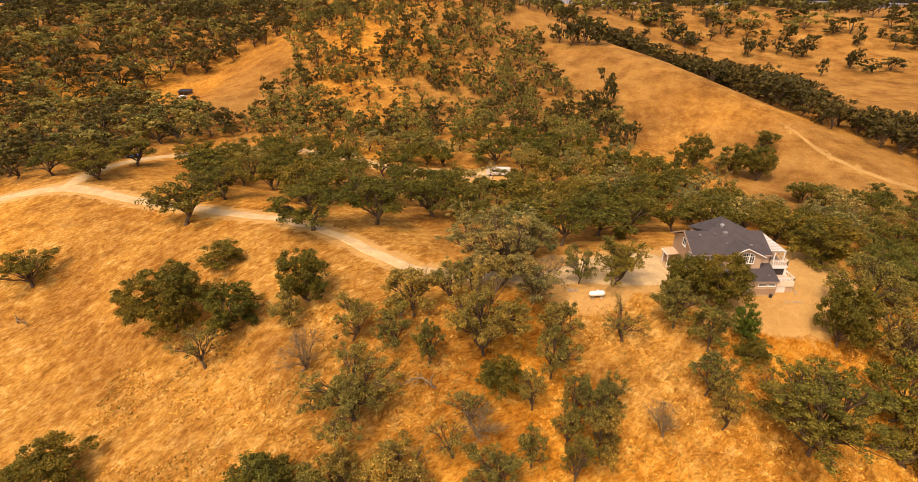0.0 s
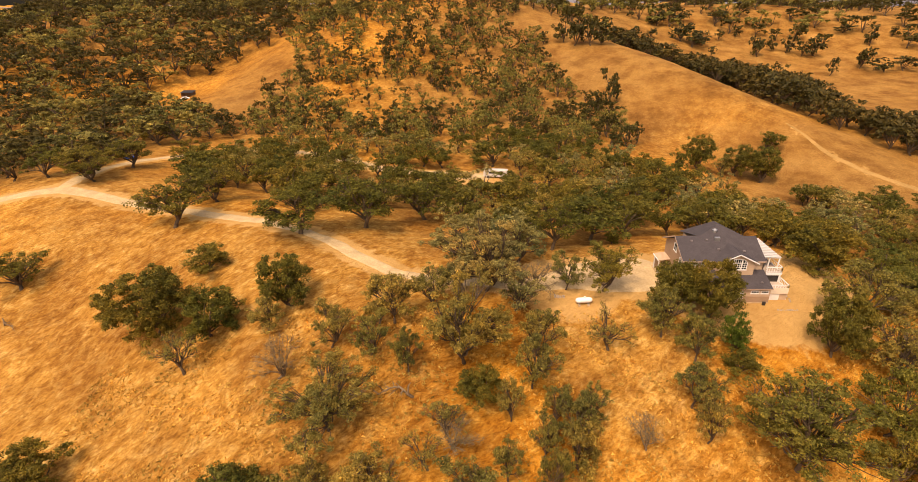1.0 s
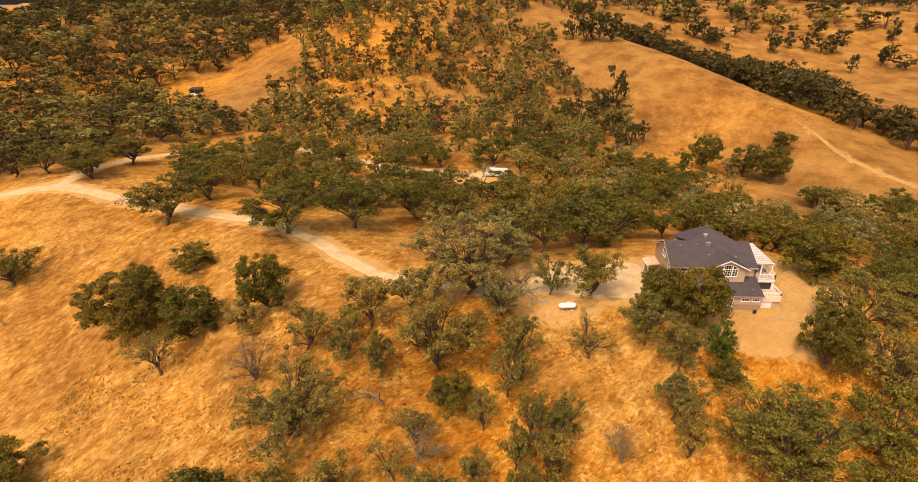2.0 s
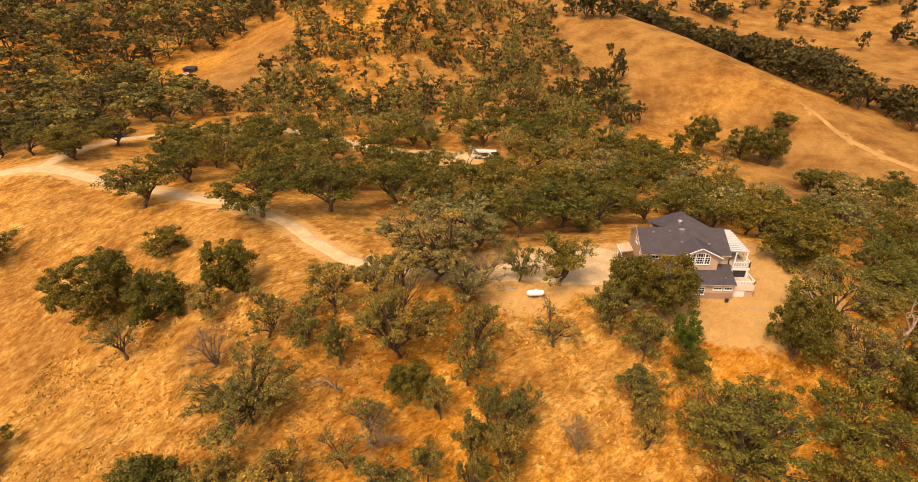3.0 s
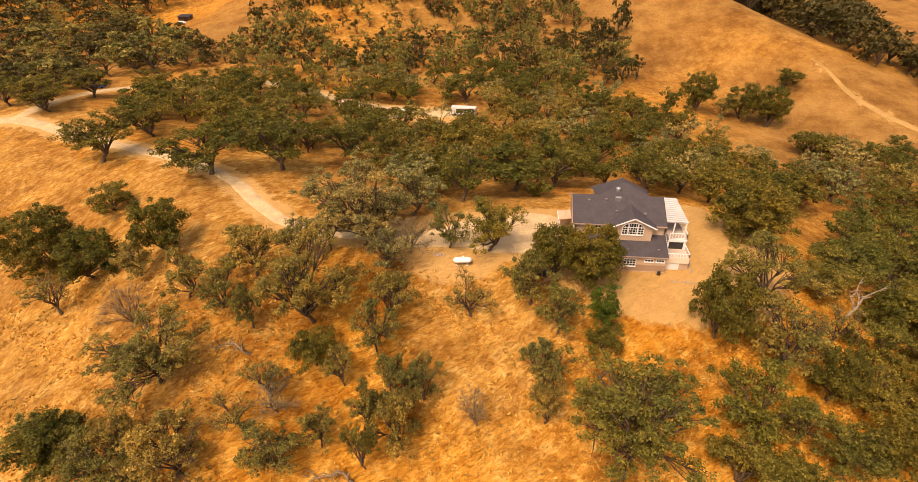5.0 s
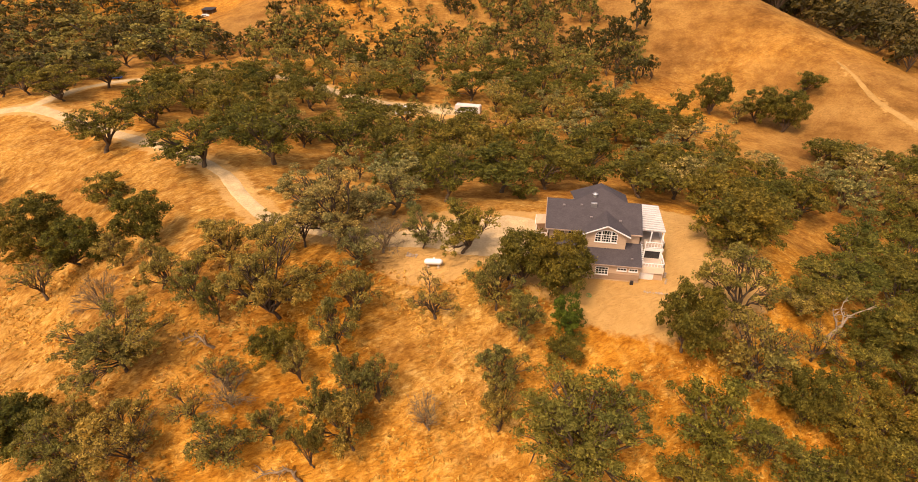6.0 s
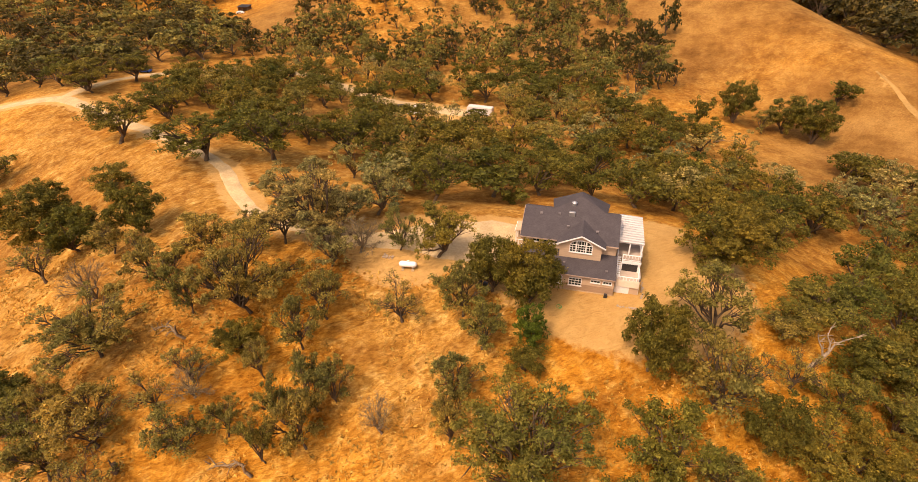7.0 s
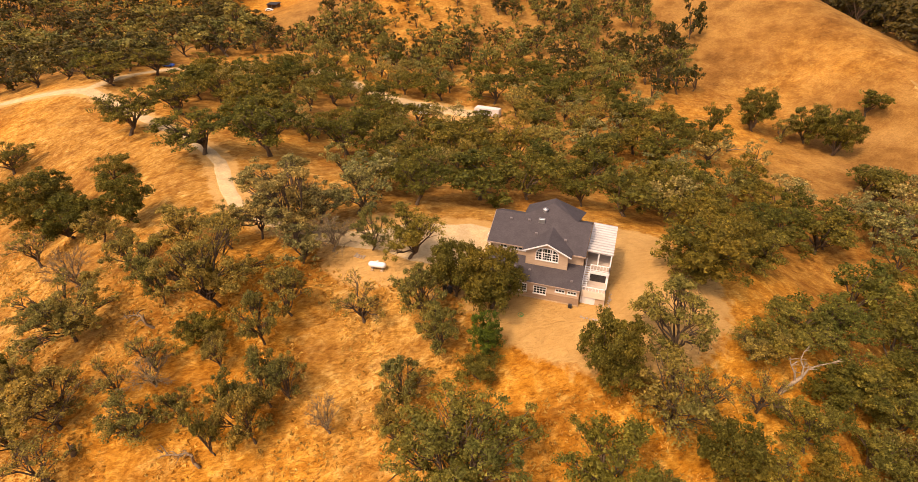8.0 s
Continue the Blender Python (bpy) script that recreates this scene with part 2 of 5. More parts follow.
def add_bar(bm, p, q, w, h=None):
    """A square bar from p to q."""
    p, q = Vector(p), Vector(q)
    d = q - p
    m = Matrix.Translation((p + q) / 2) @ d.to_track_quat("Z", "Y").to_matrix().to_4x4() @ Matrix.Diagonal((w, h or w, d.length, 1))
    bmesh.ops.create_cube(bm, size=1, matrix=m)


def bar(p, q, w, h=None):
    bm = bmesh.new()
    add_bar(bm, p, q, w, h)
    return bm


def thing(name, at=(0, 0, 0), label="", category="", group="", kind=""):
    e = new(name)
    e.empty_display_size = 0.5
    e.location = at
    return tagged(e, label, category, group, kind)


def ring_tube(verts, faces, points, radii, sides):
    """Adds a tapered tube along points to verts and faces."""
    first = len(verts)
    for i, (p, r) in enumerate(zip(points, radii)):
        d = (points[min(i + 1, len(points) - 1)] - points[max(i - 1, 0)])
        d = d.normalized() if d.length > 1e-6 else Vector((0, 0, 1))
        a = d.orthogonal().normalized()
        b = d.cross(a)
        for k in range(sides):
            t = 2 * math.pi * k / sides
            verts.append(p + (a * math.cos(t) + b * math.sin(t)) * r)
    for i in range(len(points) - 1):
        for k in range(sides):
            j = (k + 1) % sides
            faces.append((first + i * sides + k, first + i * sides + j, first + (i + 1) * sides + j, first + (i + 1) * sides + k))
    faces.append(tuple(first + (len(points) - 1) * sides + k for k in range(sides)))


# ---- the land ----
COUNTRY = [
    (-180, -90, -11.7), (-40, -90, -16.4), (80, -90, -14.2), (210, -90, -10.2), (-330, 50, -6.4), (-180, 50, -11.2),
    (-40, 50, 14.5), (80, 50, 12.4), (210, 50, -13.7), (360, 50, -2.7), (-330, 190, 4.4), (-180, 190, 5.5),
    (-40, 190, -2.2), (80, 190, -3.8), (210, 190, -4.3), (360, 190, 4.9), (-330, 310, 11.8),
]
COUNTRY_BEYOND = [
    (-180, 310, -1.9), (-40, 310, 4.4), (80, 310, 6.8), (210, 310, -1.5), (360, 310, 4.4), (-330, 430, 14.7),
    (-180, 430, 10.1), (-40, 430, 31.1), (80, 430, 13.0), (210, 430, -4.2), (360, 430, 5.2), (-330, 570, 29.7),
    (-180, 570, 21.9), (-40, 570, 27.0), (80, 570, 20.3), (210, 570, 11.1), (360, 570, 16.0),
]
SHOULDERS = [
    (-125, 150, 32, 8.2), (-95, 118, 30, 3.8), (-65, 120, 28, 3.5), (-35, 105, 28, 8.1), (-5, 92, 26, -1.3), (22, 82, 24, 6.2),
    (50, 86, 22, -2.4), (78, 90, 24, 15.3), (-85, 78, 32, -9.8), (-50, 68, 28, -0.4), (-20, 56, 24, 5.8), (4, 62, 22, 2.4),
    (26, 62, 20, -5.2), (48, 62, 22, 8.4), (72, 62, 24, -4.5), (92, 78, 24, -3.5), (0, 38, 28, -1.2), (35, 36, 28, -6.4),
    (-35, 32, 32, -9.5), (75, 35, 30, -1.1), (105, 110, 32, -7.2), (75, 120, 30, 0.2), (35, 120, 30, 1.2), (-10, 140, 36, -4.3),
]
SPURS = [
    (80, 385, 45, 28, -66, 4.6), (110, 315, 42, 26, -66, 13.4), (140, 248, 40, 24, -66, 11.6), (165, 190, 35, 24, -66, 3.7), (150, 390, 60, 26, -66, -5.7), (205, 275, 60, 26, -66, 8.6),
    (-58, 322, 42, 28, 80, 9.9), (-165, 315, 55, 28, 60, -8.3), (-100, 350, 45, 30, 60, 7.3), (0, 300, 40, 34, 80, -4.1), (120, 215, 30, 20, -66, -7.7),
]


BEYOND_HILLS = [(170, 640, 75, 26), (300, 600, 62, 24), (420, 520, 60, 18), (520, 640, 90, 30), (380, 760, 90, 28), (640, 470, 90, 22), (250, 780, 70, 22), (-20, 470, 70, 8), (-330, 470, 90, 14)]


def land(x, y):
    """Height of the ground: broad country, the house ridge with its shoulders, spurs, and rolling hills beyond."""
    x, y = np.asarray(x, float), np.asarray(y, float)
    z = np.full(np.broadcast(x, y).shape, -15.0)
    for cx, cy, h in COUNTRY + COUNTRY_BEYOND:
        z = z + h * np.exp(-0.5 * ((x - cx) ** 2 + (y - cy) ** 2) / 95.0 ** 2)
    for cx, cy, r, h in SHOULDERS:
        z = z + h * np.exp(-0.5 * ((x - cx) ** 2 + (y - cy) ** 2) / r ** 2)
    for cx, cy, a, b, turn, h in SPURS:
        c, s = math.cos(radians(turn)), math.sin(radians(turn))
        u, v = ((x - cx) * c + (y - cy) * s) / a, (-(x - cx) * s + (y - cy) * c) / b
        z = z + h * np.exp(-0.5 * (u * u + v * v))
    out = np.hypot(x - 20, y - 200)
    far = np.clip((out - 420) / 500, 0, 1)
    far = far * far * (3 - 2 * far)
    roll = 5 + 13 * np.sin(x / 150 + 0.6) * np.cos(y / 190 + 0.4) + 8 * np.sin(x / 67 + y / 90) + 5 * np.cos(x / 41 - y / 58)
    z = z + far * roll * (1 + np.clip((out - 900) / 2500, 0, 0.8))
    for cx, cy, r, h in BEYOND_HILLS:
        z = z + h * np.exp(-0.5 * ((x - cx) ** 2 + (y - cy) ** 2) / r ** 2)
    near = np.exp(-((x - 20) ** 2 + (y - 80) ** 2) / 90.0 ** 2)
    z = z + (0.22 * np.sin(x / 5.1 + 0.7 * np.sin(y / 7.3)) * np.cos(y / 4.3 + x / 11.0) + 0.10 * np.sin(x / 2.3 - y / 3.1)) * (0.5 + near)
    d = np.maximum(np.abs(x - 51) - 13, 0) ** 2 + np.maximum(np.abs(y - 86.5) - 8, 0) ** 2
    w = np.exp(-d / 40)
    step = np.clip((81.0 - y) / 3.0, 0, 1)
    return z * (1 - w) - 0.6 * step * w


def land_z(x, y):
    return float(land(x, y))


ROAD = [(-175, 128, 1.9), (-150, 133, 1.9), (-128.6, 136.7, 2.0), (-112, 140, 2.2), (-89.5, 132.5, 1.7), (-67, 123.6, 1.6), (-45, 113.5, 1.4), (-29, 105, 1.4),
        (-22.5, 99.5, 1.5), (-15.7, 92.8, 1.5), (-8.5, 87.5, 1.35), (0, 84.8, 1.35), (12.5, 84.0, 2.0), (21, 85.6, 3.2), (28, 87.5, 5.6), (35, 88.5, 6.8), (39.0, 88.6, 6.2), (41.0, 88.8, 4.6), (42.0, 88.9, 2.0)]
BRANCH = [(-112, 140.5, 2.4), (-112.5, 150, 2.2), (-112, 164, 2.0), (-109, 178, 1.9), (-98, 191, 1.8), (-84, 200, 1.8), (-60, 200, 1.8), (-38, 190, 2.2), (-20, 182, 3.0), (-4, 178.5, 3.6), (12, 178, 3.0)]
HILL_TRACK = [(145, 235, 0.4), (148, 225, 0.7), (150, 211, 1.0), (156, 194, 1.3), (166.5, 178.4, 1.5), (182, 160, 1.5)]


def smooth_line(points, step):
    """Points along a Catmull-Rom line, with the width carried along."""
    out = []
    p = [np.array(q, float) for q in points]
    p = [2 * p[0] - p[1]] + p + [2 * p[-1] - p[-2]]
    for a, b, c, d in zip(p, p[1:], p[2:], p[3:]):
        n = max(2, int(np.linalg.norm((c - b)[:2]) / step))
        for i in range(n):
            t = i / n
            out.append(0.5 * (2 * b + (c - a) * t + (2 * a - 5 * b + 4 * c - d) * t * t + (3 * b - a - 3 * c + d) * t ** 3))
    out.append(p[-2])
    return np.array(out)


LINES = [smooth_line(q, 2.0) for q in (ROAD, BRANCH, HILL_TRACK)]


def road_gap(x, y):
    """How far a place lies outside the nearest road's edge."""
    best = 1e9
    for line in LINES:
        best = min(best, float((np.hypot(line[:, 0] - x, line[:, 1] - y) - line[:, 2]).min()))
    return best


def build_ground():
    n, k, a = 320, 4.6, 84.5
    u = np.sinh(np.linspace(-1, 1, n) * k) * a
    gx, gy = np.meshgrid(u + 15, u + 95)
    gz = land(gx, gy)
    bare = np.zeros_like(gx)
    for line in LINES:
        lo, hi = line[:, :2].min(0) - 12, line[:, :2].max(0) + 12
        inside = (gx > lo[0]) & (gx < hi[0]) & (gy > lo[1]) & (gy < hi[1])
        px, py = gx[inside], gy[inside]
        gap = (np.hypot(px[:, None] - line[:, 0], py[:, None] - line[:, 1]) - line[:, 2]).min(1)
        bare[inside] = np.maximum(bare[inside], (0.5 if line is LINES[2] else 1.0) * np.clip(1.0 - gap / (1.5 if line is LINES[2] else 3.0), 0, 1))
    for cx, cy, rx, ry, v in ((51, 86, 15, 11, 1.0), (56, 74, 11, 4.2, 0.95), (65, 87, 9.5, 12, 1.0), (60, 97, 10, 6, 0.8), (30, 88, 14, 7, 0.9), (22, 79, 7, 4, 0.75), (2, 175, 15, 5, 0.8)):
        d = ((gx - cx) / rx) ** 2 + ((gy - cy) / ry) ** 2
        bare = np.maximum(bare, v * np.clip(1.35 - 0.62 * d, 0, 1))
    verts = np.stack([gx, gy, gz], -1).reshape(-1, 3)
    i = np.arange(n * n).reshape(n, n)
    faces = np.stack([i[:-1, :-1], i[:-1, 1:], i[1:, 1:], i[1:, :-1]], -1).reshape(-1, 4)
    ob = link_mesh("ground", verts.tolist(), faces.tolist(), GRASS, smooth=True)
    at = ob.data.attributes.new("bare", "FLOAT", "POINT")
    at.data.foreach_set("value", bare.ravel())
    rank = np.zeros_like(gx)
    for cx, cy, rx, ry, v in ((18, 54, 48, 17, 0.20), (31, 62, 10, 13, -0.30), (-45, 58, 34, 15, -0.16), (56, 68, 16, 9, 0.20), (100, 100, 30, 50, 0.20), (60, 330, 170, 100, 0.04), (-240, 380, 150, 120, 0.24), (330, 420, 200, 160, 0.12), (-70, 80, 50, 26, -0.16), (-20, 100, 60, 14, -0.10)):
        rank += v * np.exp(-0.7 * (((gx - cx) / rx) ** 2 + ((gy - cy) / ry) ** 2))
    grazed = np.clip((gy - 0.25 * gx - 175) / 70, 0, 1) * 0.85 * np.clip((gx + 60) / 90, 0, 1)
    for cx, cy, rx, ry, v in ((150, 195, 50, 55, 0.95), (-108, 275, 30, 60, 0.8), (330, 330, 160, 120, 0.9)):
        grazed = np.maximum(grazed, v * np.exp(-0.7 * (((gx - cx) / rx) ** 4 + ((gy - cy) / ry) ** 4)))
    litter = np.zeros_like(gx)
    for cx, cy, rx, ry, v in ((-215, 215, 95, 70, 0.75), (-270, 430, 170, 110, 0.75), (-20, 165, 85, 32, 0.50), (60, 140, 50, 34, 0.45), (118, 95, 26, 38, 0.40), (-10, 310, 95, 90, 0.20)):
        litter = np.maximum(litter, v * np.exp(-0.7 * (((gx - cx) / rx) ** 4 + ((gy - cy) / ry) ** 4)))
    at = ob.data.attributes.new("litter", "FLOAT", "POINT")
    at.data.foreach_set("value", litter.ravel())
    at = ob.data.attributes.new("grazed", "FLOAT", "POINT")
    at.data.foreach_set("value", grazed.ravel())
    at = ob.data.attributes.new("rank", "FLOAT", "POINT")
    at.data.foreach_set("value", rank.ravel())
    return tagged(ob, "rolling hillside of golden dry grass with bare dusty soil", "ground", kind="structure")


def build_road(name, line, material, label, lift, jag):
    verts, faces = [], []
    rnd = random.Random(len(line))
    across = (-1.0, -0.85, -0.4, 0.0, 0.4, 0.85, 1.0)
    for i, (x, y, w) in enumerate(line):
        d = line[min(i + 1, len(line) - 1)] - line[max(i - 1, 0)]
        nx, ny = -d[1], d[0]
        s = math.hypot(nx, ny) or 1
        left, right = w * (1 + rnd.uniform(-jag, jag)), w * (1 + rnd.uniform(-jag, jag))
        for f in across:
            q = f * (right if f > 0 else left)
            px, py = x + nx / s * q, y + ny / s * q
            drop = 0.10 if abs(f) == 1 else 0
            rut = -0.02 if abs(f) == 0.4 else 0.0
            verts.append((px, py, land_z(px, py) + lift - drop + rut))
    m = len(across)
    for i in range(len(line) - 1):
        for j in range(m - 1):
            faces.append((i * m + j, i * m + j + 1, (i + 1) * m + j + 1, (i + 1) * m + j))
    ob = link_mesh(name, verts, faces, material, smooth=True)
    return tagged(ob, label, "road", kind="structure")


build_ground()
build_road("road", LINES[0], GRAVEL, "pale gravel ranch road running along the grassy ridge", 0.08, 0.10)
build_road("road_branch", LINES[1], GRAVEL, "pale dirt road winding down through the oaks", 0.07, 0.14)
build_road("dirt_track", LINES[2], TRACK, "faint dusty vehicle track over the dry hillside", 0.07, 0.2)


def build_range():
    verts, faces = [], []
    n = 90
    for i in range(n):
        a = radians(20 + 140 * i / (n - 1))
        h = 30 + 38 * noise.noise((i * 0.14, 0.3, 0.0)) + 12 * noise.noise((i * 0.6, 2.0, 0.0))
        for r, z in ((4050, -60), (4200, h), (4400, -60)):
            verts.append((math.cos(a) * r, math.sin(a) * r, z))
    for i in range(n - 1):
        for j in range(2):
            faces.append((i * 3 + j, i * 3 + j + 1, i * 3 + j + 4, i * 3 + j + 3))
    tagged(link_mesh("backdrop", verts, faces, BLUE_RANGE, smooth=True), "mountain range on the horizon, its haze painted blue-grey", "mountain", kind="structure")


build_range()


# ---- trees ----
def leaf_cloud(rs, centres, radii, counts, size, flat, spread):
    """Leaf sprays round clump centres, each a small three-cornered blade that faces outward and up: (verts, faces)."""
    which = np.repeat(np.arange(len(centres)), counts)
    n = len(which)
    if n == 0:
        return [], []
    d = rs.normal(size=(n, 3)) + (0, 0, 0.25)
    d /= np.linalg.norm(d, axis=1)[:, None]
    far = radii[which] * rs.uniform(0, 1, n) ** 0.42
    p = centres[which] + d * far[:, None] * (1, 1, flat)
    face = d * 0.75 + (0, 0, 0.45) + rs.normal(size=(n, 3)) * spread
    face /= np.linalg.norm(face, axis=1)[:, None]
    a = np.cross(face, rs.normal(size=(n, 3)))
    a /= np.linalg.norm(a, axis=1)[:, None]
    b = np.cross(face, a)
    s = (size * rs.uniform(0.6, 1.4, n))[:, None]
    tri = np.stack([p + a * s * 1.1, p - a * s * 0.5 + b * s * 0.62, p - a * s * 0.55 - b * s * 0.58], 1)
    return tri.reshape(-1, 3), np.arange(3 * n).reshape(-1, 3)


def grow(rnd, kind):
    """Limb and leaf geometry of one tree, 7.4 m high and 4.3 m in radius: (wood verts, wood faces, leaf verts, leaf faces)."""
    k = kind
    rs = np.random.RandomState(rnd.randrange(1 << 30))
    fine, low = k["fine"], k["low"]
    wv, wf = [], []
    lean = Vector((rnd.uniform(-0.7, 0.7), rnd.uniform(-0.7, 0.7), 0))
    fork_z = 0.35 + 4.0 * low + rnd.uniform(-0.1, 0.5)
    base = [Vector((0, 0, -1.4)), Vector((0, 0, 0.0)), lean * 0.35 + Vector((0, 0, fork_z * 0.55)), lean + Vector((0, 0, fork_z))]
    ring_tube(wv, wf, base, [r * k["wood"] for r in (0.36, 0.25, 0.19, 0.16)], (4, 5, 7)[fine])
    # foliage masses: a few uneven lumps about the limbs' ends
    off = Vector((rnd.uniform(-1, 1), rnd.uniform(-1, 1), 0)) * k["skew"]
    masses, spin = [], rnd.uniform(0, 6.28)
    n = k["masses"]
    for i in range(n):
        r = rnd.uniform(*k["mass_r"])
        t = (i + 0.5) / n
        out = (4.3 - r * 0.8) * min(1.0, math.sqrt(t) * rnd.uniform(0.72, 1.12))
        ang = spin + i * 2.39996 + rnd.uniform(-0.5, 0.5)
        dome = math.sqrt(max(0.0, 1 - (out / 5.0) ** 2))
        top = 7.4 * dome - r * 0.7
        bottom = 0.5 + 7.4 * low + r * 0.5
        z = max(bottom, bottom + (top - bottom) * (1 - k["hang"] * rnd.random() ** 1.2))
        if k["ball"]:
            # a full rounded crown, down to the grass
            up = 0.95 - 1.7 * t
            out = (4.3 - r * 0.85) * math.sqrt(1 - up * up) * rnd.uniform(0.75, 1.1)
            z = 3.7 + (3.7 - r * 0.6) * up * rnd.uniform(0.8, 1.05)
        c = Vector((math.cos(ang) * out, math.sin(ang) * out, z)) + off
        masses.append((c, r))
    centres, radii, counts = [], [], []
    for i, (c, r) in enumerate(masses):
        begin = base[-1] if i % 3 else (base[-2] + base[-1]) / 2
        inner = begin.lerp(c, 0.85)
        sag = Vector((0, 0, 0.10 * (c - begin).length))
        pts = [begin]
        for t in ((0.5, 1.0), (0.4, 0.75, 1.0), (0.25, 0.5, 0.75, 1.0))[fine]:
            pts.append(begin.lerp(inner, t) + sag * math.sin(3.14 * t) + Vector((rnd.uniform(-0.32, 0.32), rnd.uniform(-0.32, 0.32), rnd.uniform(-0.22, 0.22))))
        ring_tube(wv, wf, pts, [r * k["wood"] for r in (0.14, 0.11, 0.085, 0.06, 0.04)][:len(pts)], (3, 3, 5)[fine])
        thick = rnd.uniform(*k["thick"])
        for q in pts[2:] if fine == 2 and k["low"] < 0.07 else ():
            centres.append(q + Vector((rnd.uniform(-0.5, 0.5), rnd.uniform(-0.5, 0.5), rnd.uniform(0.1, 0.6))))
            radii.append(rnd.uniform(*k["clump_r"]))
            counts.append(int(k["leaves"] * thick * 0.9))
        for j in range(k["clumps"]):
            d = Vector((rnd.gauss(0, 1), rnd.gauss(0, 1), rnd.gauss(0.25, 0.8))).normalized()
            tip = c + Vector((d.x, d.y, d.z * 0.72)) * r * rnd.uniform(0.45, 1.12)
            tip.z = max(tip.z, 0.35 + 4.0 * low)
            if fine == 2 and not k["ball"]:
                start = pts[2 + j % 3]
                bend = start.lerp(tip, 0.55) + Vector((rnd.uniform(-0.2, 0.2), rnd.uniform(-0.2, 0.2), rnd.uniform(-0.05, 0.25)))
                ring_tube(wv, wf, [start, bend, tip], [0.045, 0.032, 0.010], 3)
                for _ in range(k["twigs"]):
                    v = tip + Vector((rnd.gauss(0, 1), rnd.gauss(0, 1), rnd.gauss(0.3, 0.7))).normalized() * rnd.uniform(0.4, 1.0)
                    ring_tube(wv, wf, [bend.lerp(tip, 0.5), tip.lerp(v, 0.45), v], [0.030, 0.022, 0.008], 3)
            if rnd.random() < k["bare"]:
                continue
            centres.append(tip)
            radii.append(rnd.uniform(*k["clump_r"]))
            counts.append(int(k["leaves"] * thick * rnd.uniform(0.6, 1.4)))
    lv, lf = leaf_cloud(rs, np.array([tuple(c) for c in centres]), np.array(radii), np.array(counts, int), k["size"], k["flat"], k["spread"])
    wv = np.array([tuple(v) for v in wv])
    if len(lv):
        # bring the crown to its true spread and height
        wide, tall = np.percentile(np.hypot(lv[:, 0] - off.x, lv[:, 1] - off.y), 98), np.percentile(lv[:, 2], 99)
        fit = np.array((4.3 / wide, 4.3 / wide, 7.4 / tall))
        lv, wv = lv * fit, wv * fit
    return wv.tolist(), wf, np.asarray(lv).tolist(), np.asarray(lf).tolist()


def kind_of(masses, clumps, leaves, size, **more):
    k = dict(masses=masses, clumps=clumps, leaves=leaves, size=size, mass_r=(1.0, 1.9), clump_r=(0.5, 0.95), low=0.14, hang=0.75, skew=0.8, bare=0.12, twigs=0, fine=2, ball=False, wood=1.0, flat=0.6, spread=0.5, thick=(0.6, 1.3))
    k.update(more)
    return k


OPEN = kind_of(12, 11, 58, 0.142, wood=0.85, mass_r=(0.9, 1.8), clump_r=(0.32, 0.80), twigs=1, low=0.08, hang=0.9, bare=0.18)
FULL = kind_of(12, 11, 52, 0.142, mass_r=(0.9, 1.8), clump_r=(0.35, 0.80), low=0.06, hang=0.9, bare=0.08)
SPARSE = kind_of(9, 9, 34, 0.125, mass_r=(0.9, 1.7), clump_r=(0.30, 0.75), twigs=2, bare=0.30, low=0.10, hang=0.85)
GIANT = kind_of(26, 10, 76, 0.082, wood=0.6, mass_r=(0.55, 1.15), clump_r=(0.20, 0.48), low=0.06, hang=0.9, skew=0.5, bare=0.14)
DENSE = kind_of(14, 11, 72, 0.145, ball=True, mass_r=(1.0, 1.8), clump_r=(0.40, 0.85), low=0.0, skew=0.25, bare=0.02, thick=(0.8, 1.2))
ROUND = kind_of(16, 11, 78, 0.145, ball=True, mass_r=(1.2, 1.8), clump_r=(0.45, 0.90), low=0.0, skew=0.25, bare=0.02, thick=(0.9, 1.15))
UMBRELLA = kind_of(12, 10, 62, 0.130, mass_r=(0.9, 1.7), clump_r=(0.36, 0.75), low=0.11, hang=0.9, skew=0.6, bare=0.08)
GIANT_DENSE = kind_of(26, 11, 92, 0.108, ball=True, wood=0.6, mass_r=(0.9, 1.5), clump_r=(0.32, 0.65), low=0.0, skew=0.25, bare=0.02, thick=(0.9, 1.15))
BUSH = kind_of(10, 10, 66, 0.17, ball=True, mass_r=(1.1, 2.0), clump_r=(0.5, 1.0), low=0.0, skew=0.25, bare=0.02)
MID = kind_of(11, 7, 40, 0.205, mass_r=(1.0, 1.9), clump_r=(0.45, 0.95), low=0.07, hang=0.9, fine=1, bare=0.0)
MID_OPEN = kind_of(10, 7, 32, 0.190, mass_r=(0.9, 1.8), clump_r=(0.38, 0.85), low=0.08, hang=0.9, fine=1, bare=0.10)
THICKET = kind_of(8, 4, 14, 0.46, mass_r=(1.3, 2.2), clump_r=(0.7, 1.2), low=0.0, hang=0.9, fine=0, bare=0.0)
FAR = kind_of(7, 4, 16, 0.38, mass_r=(1.1, 2.1), clump_r=(0.55, 1.05), low=0.04, hang=0.9, fine=0, bare=0.0)
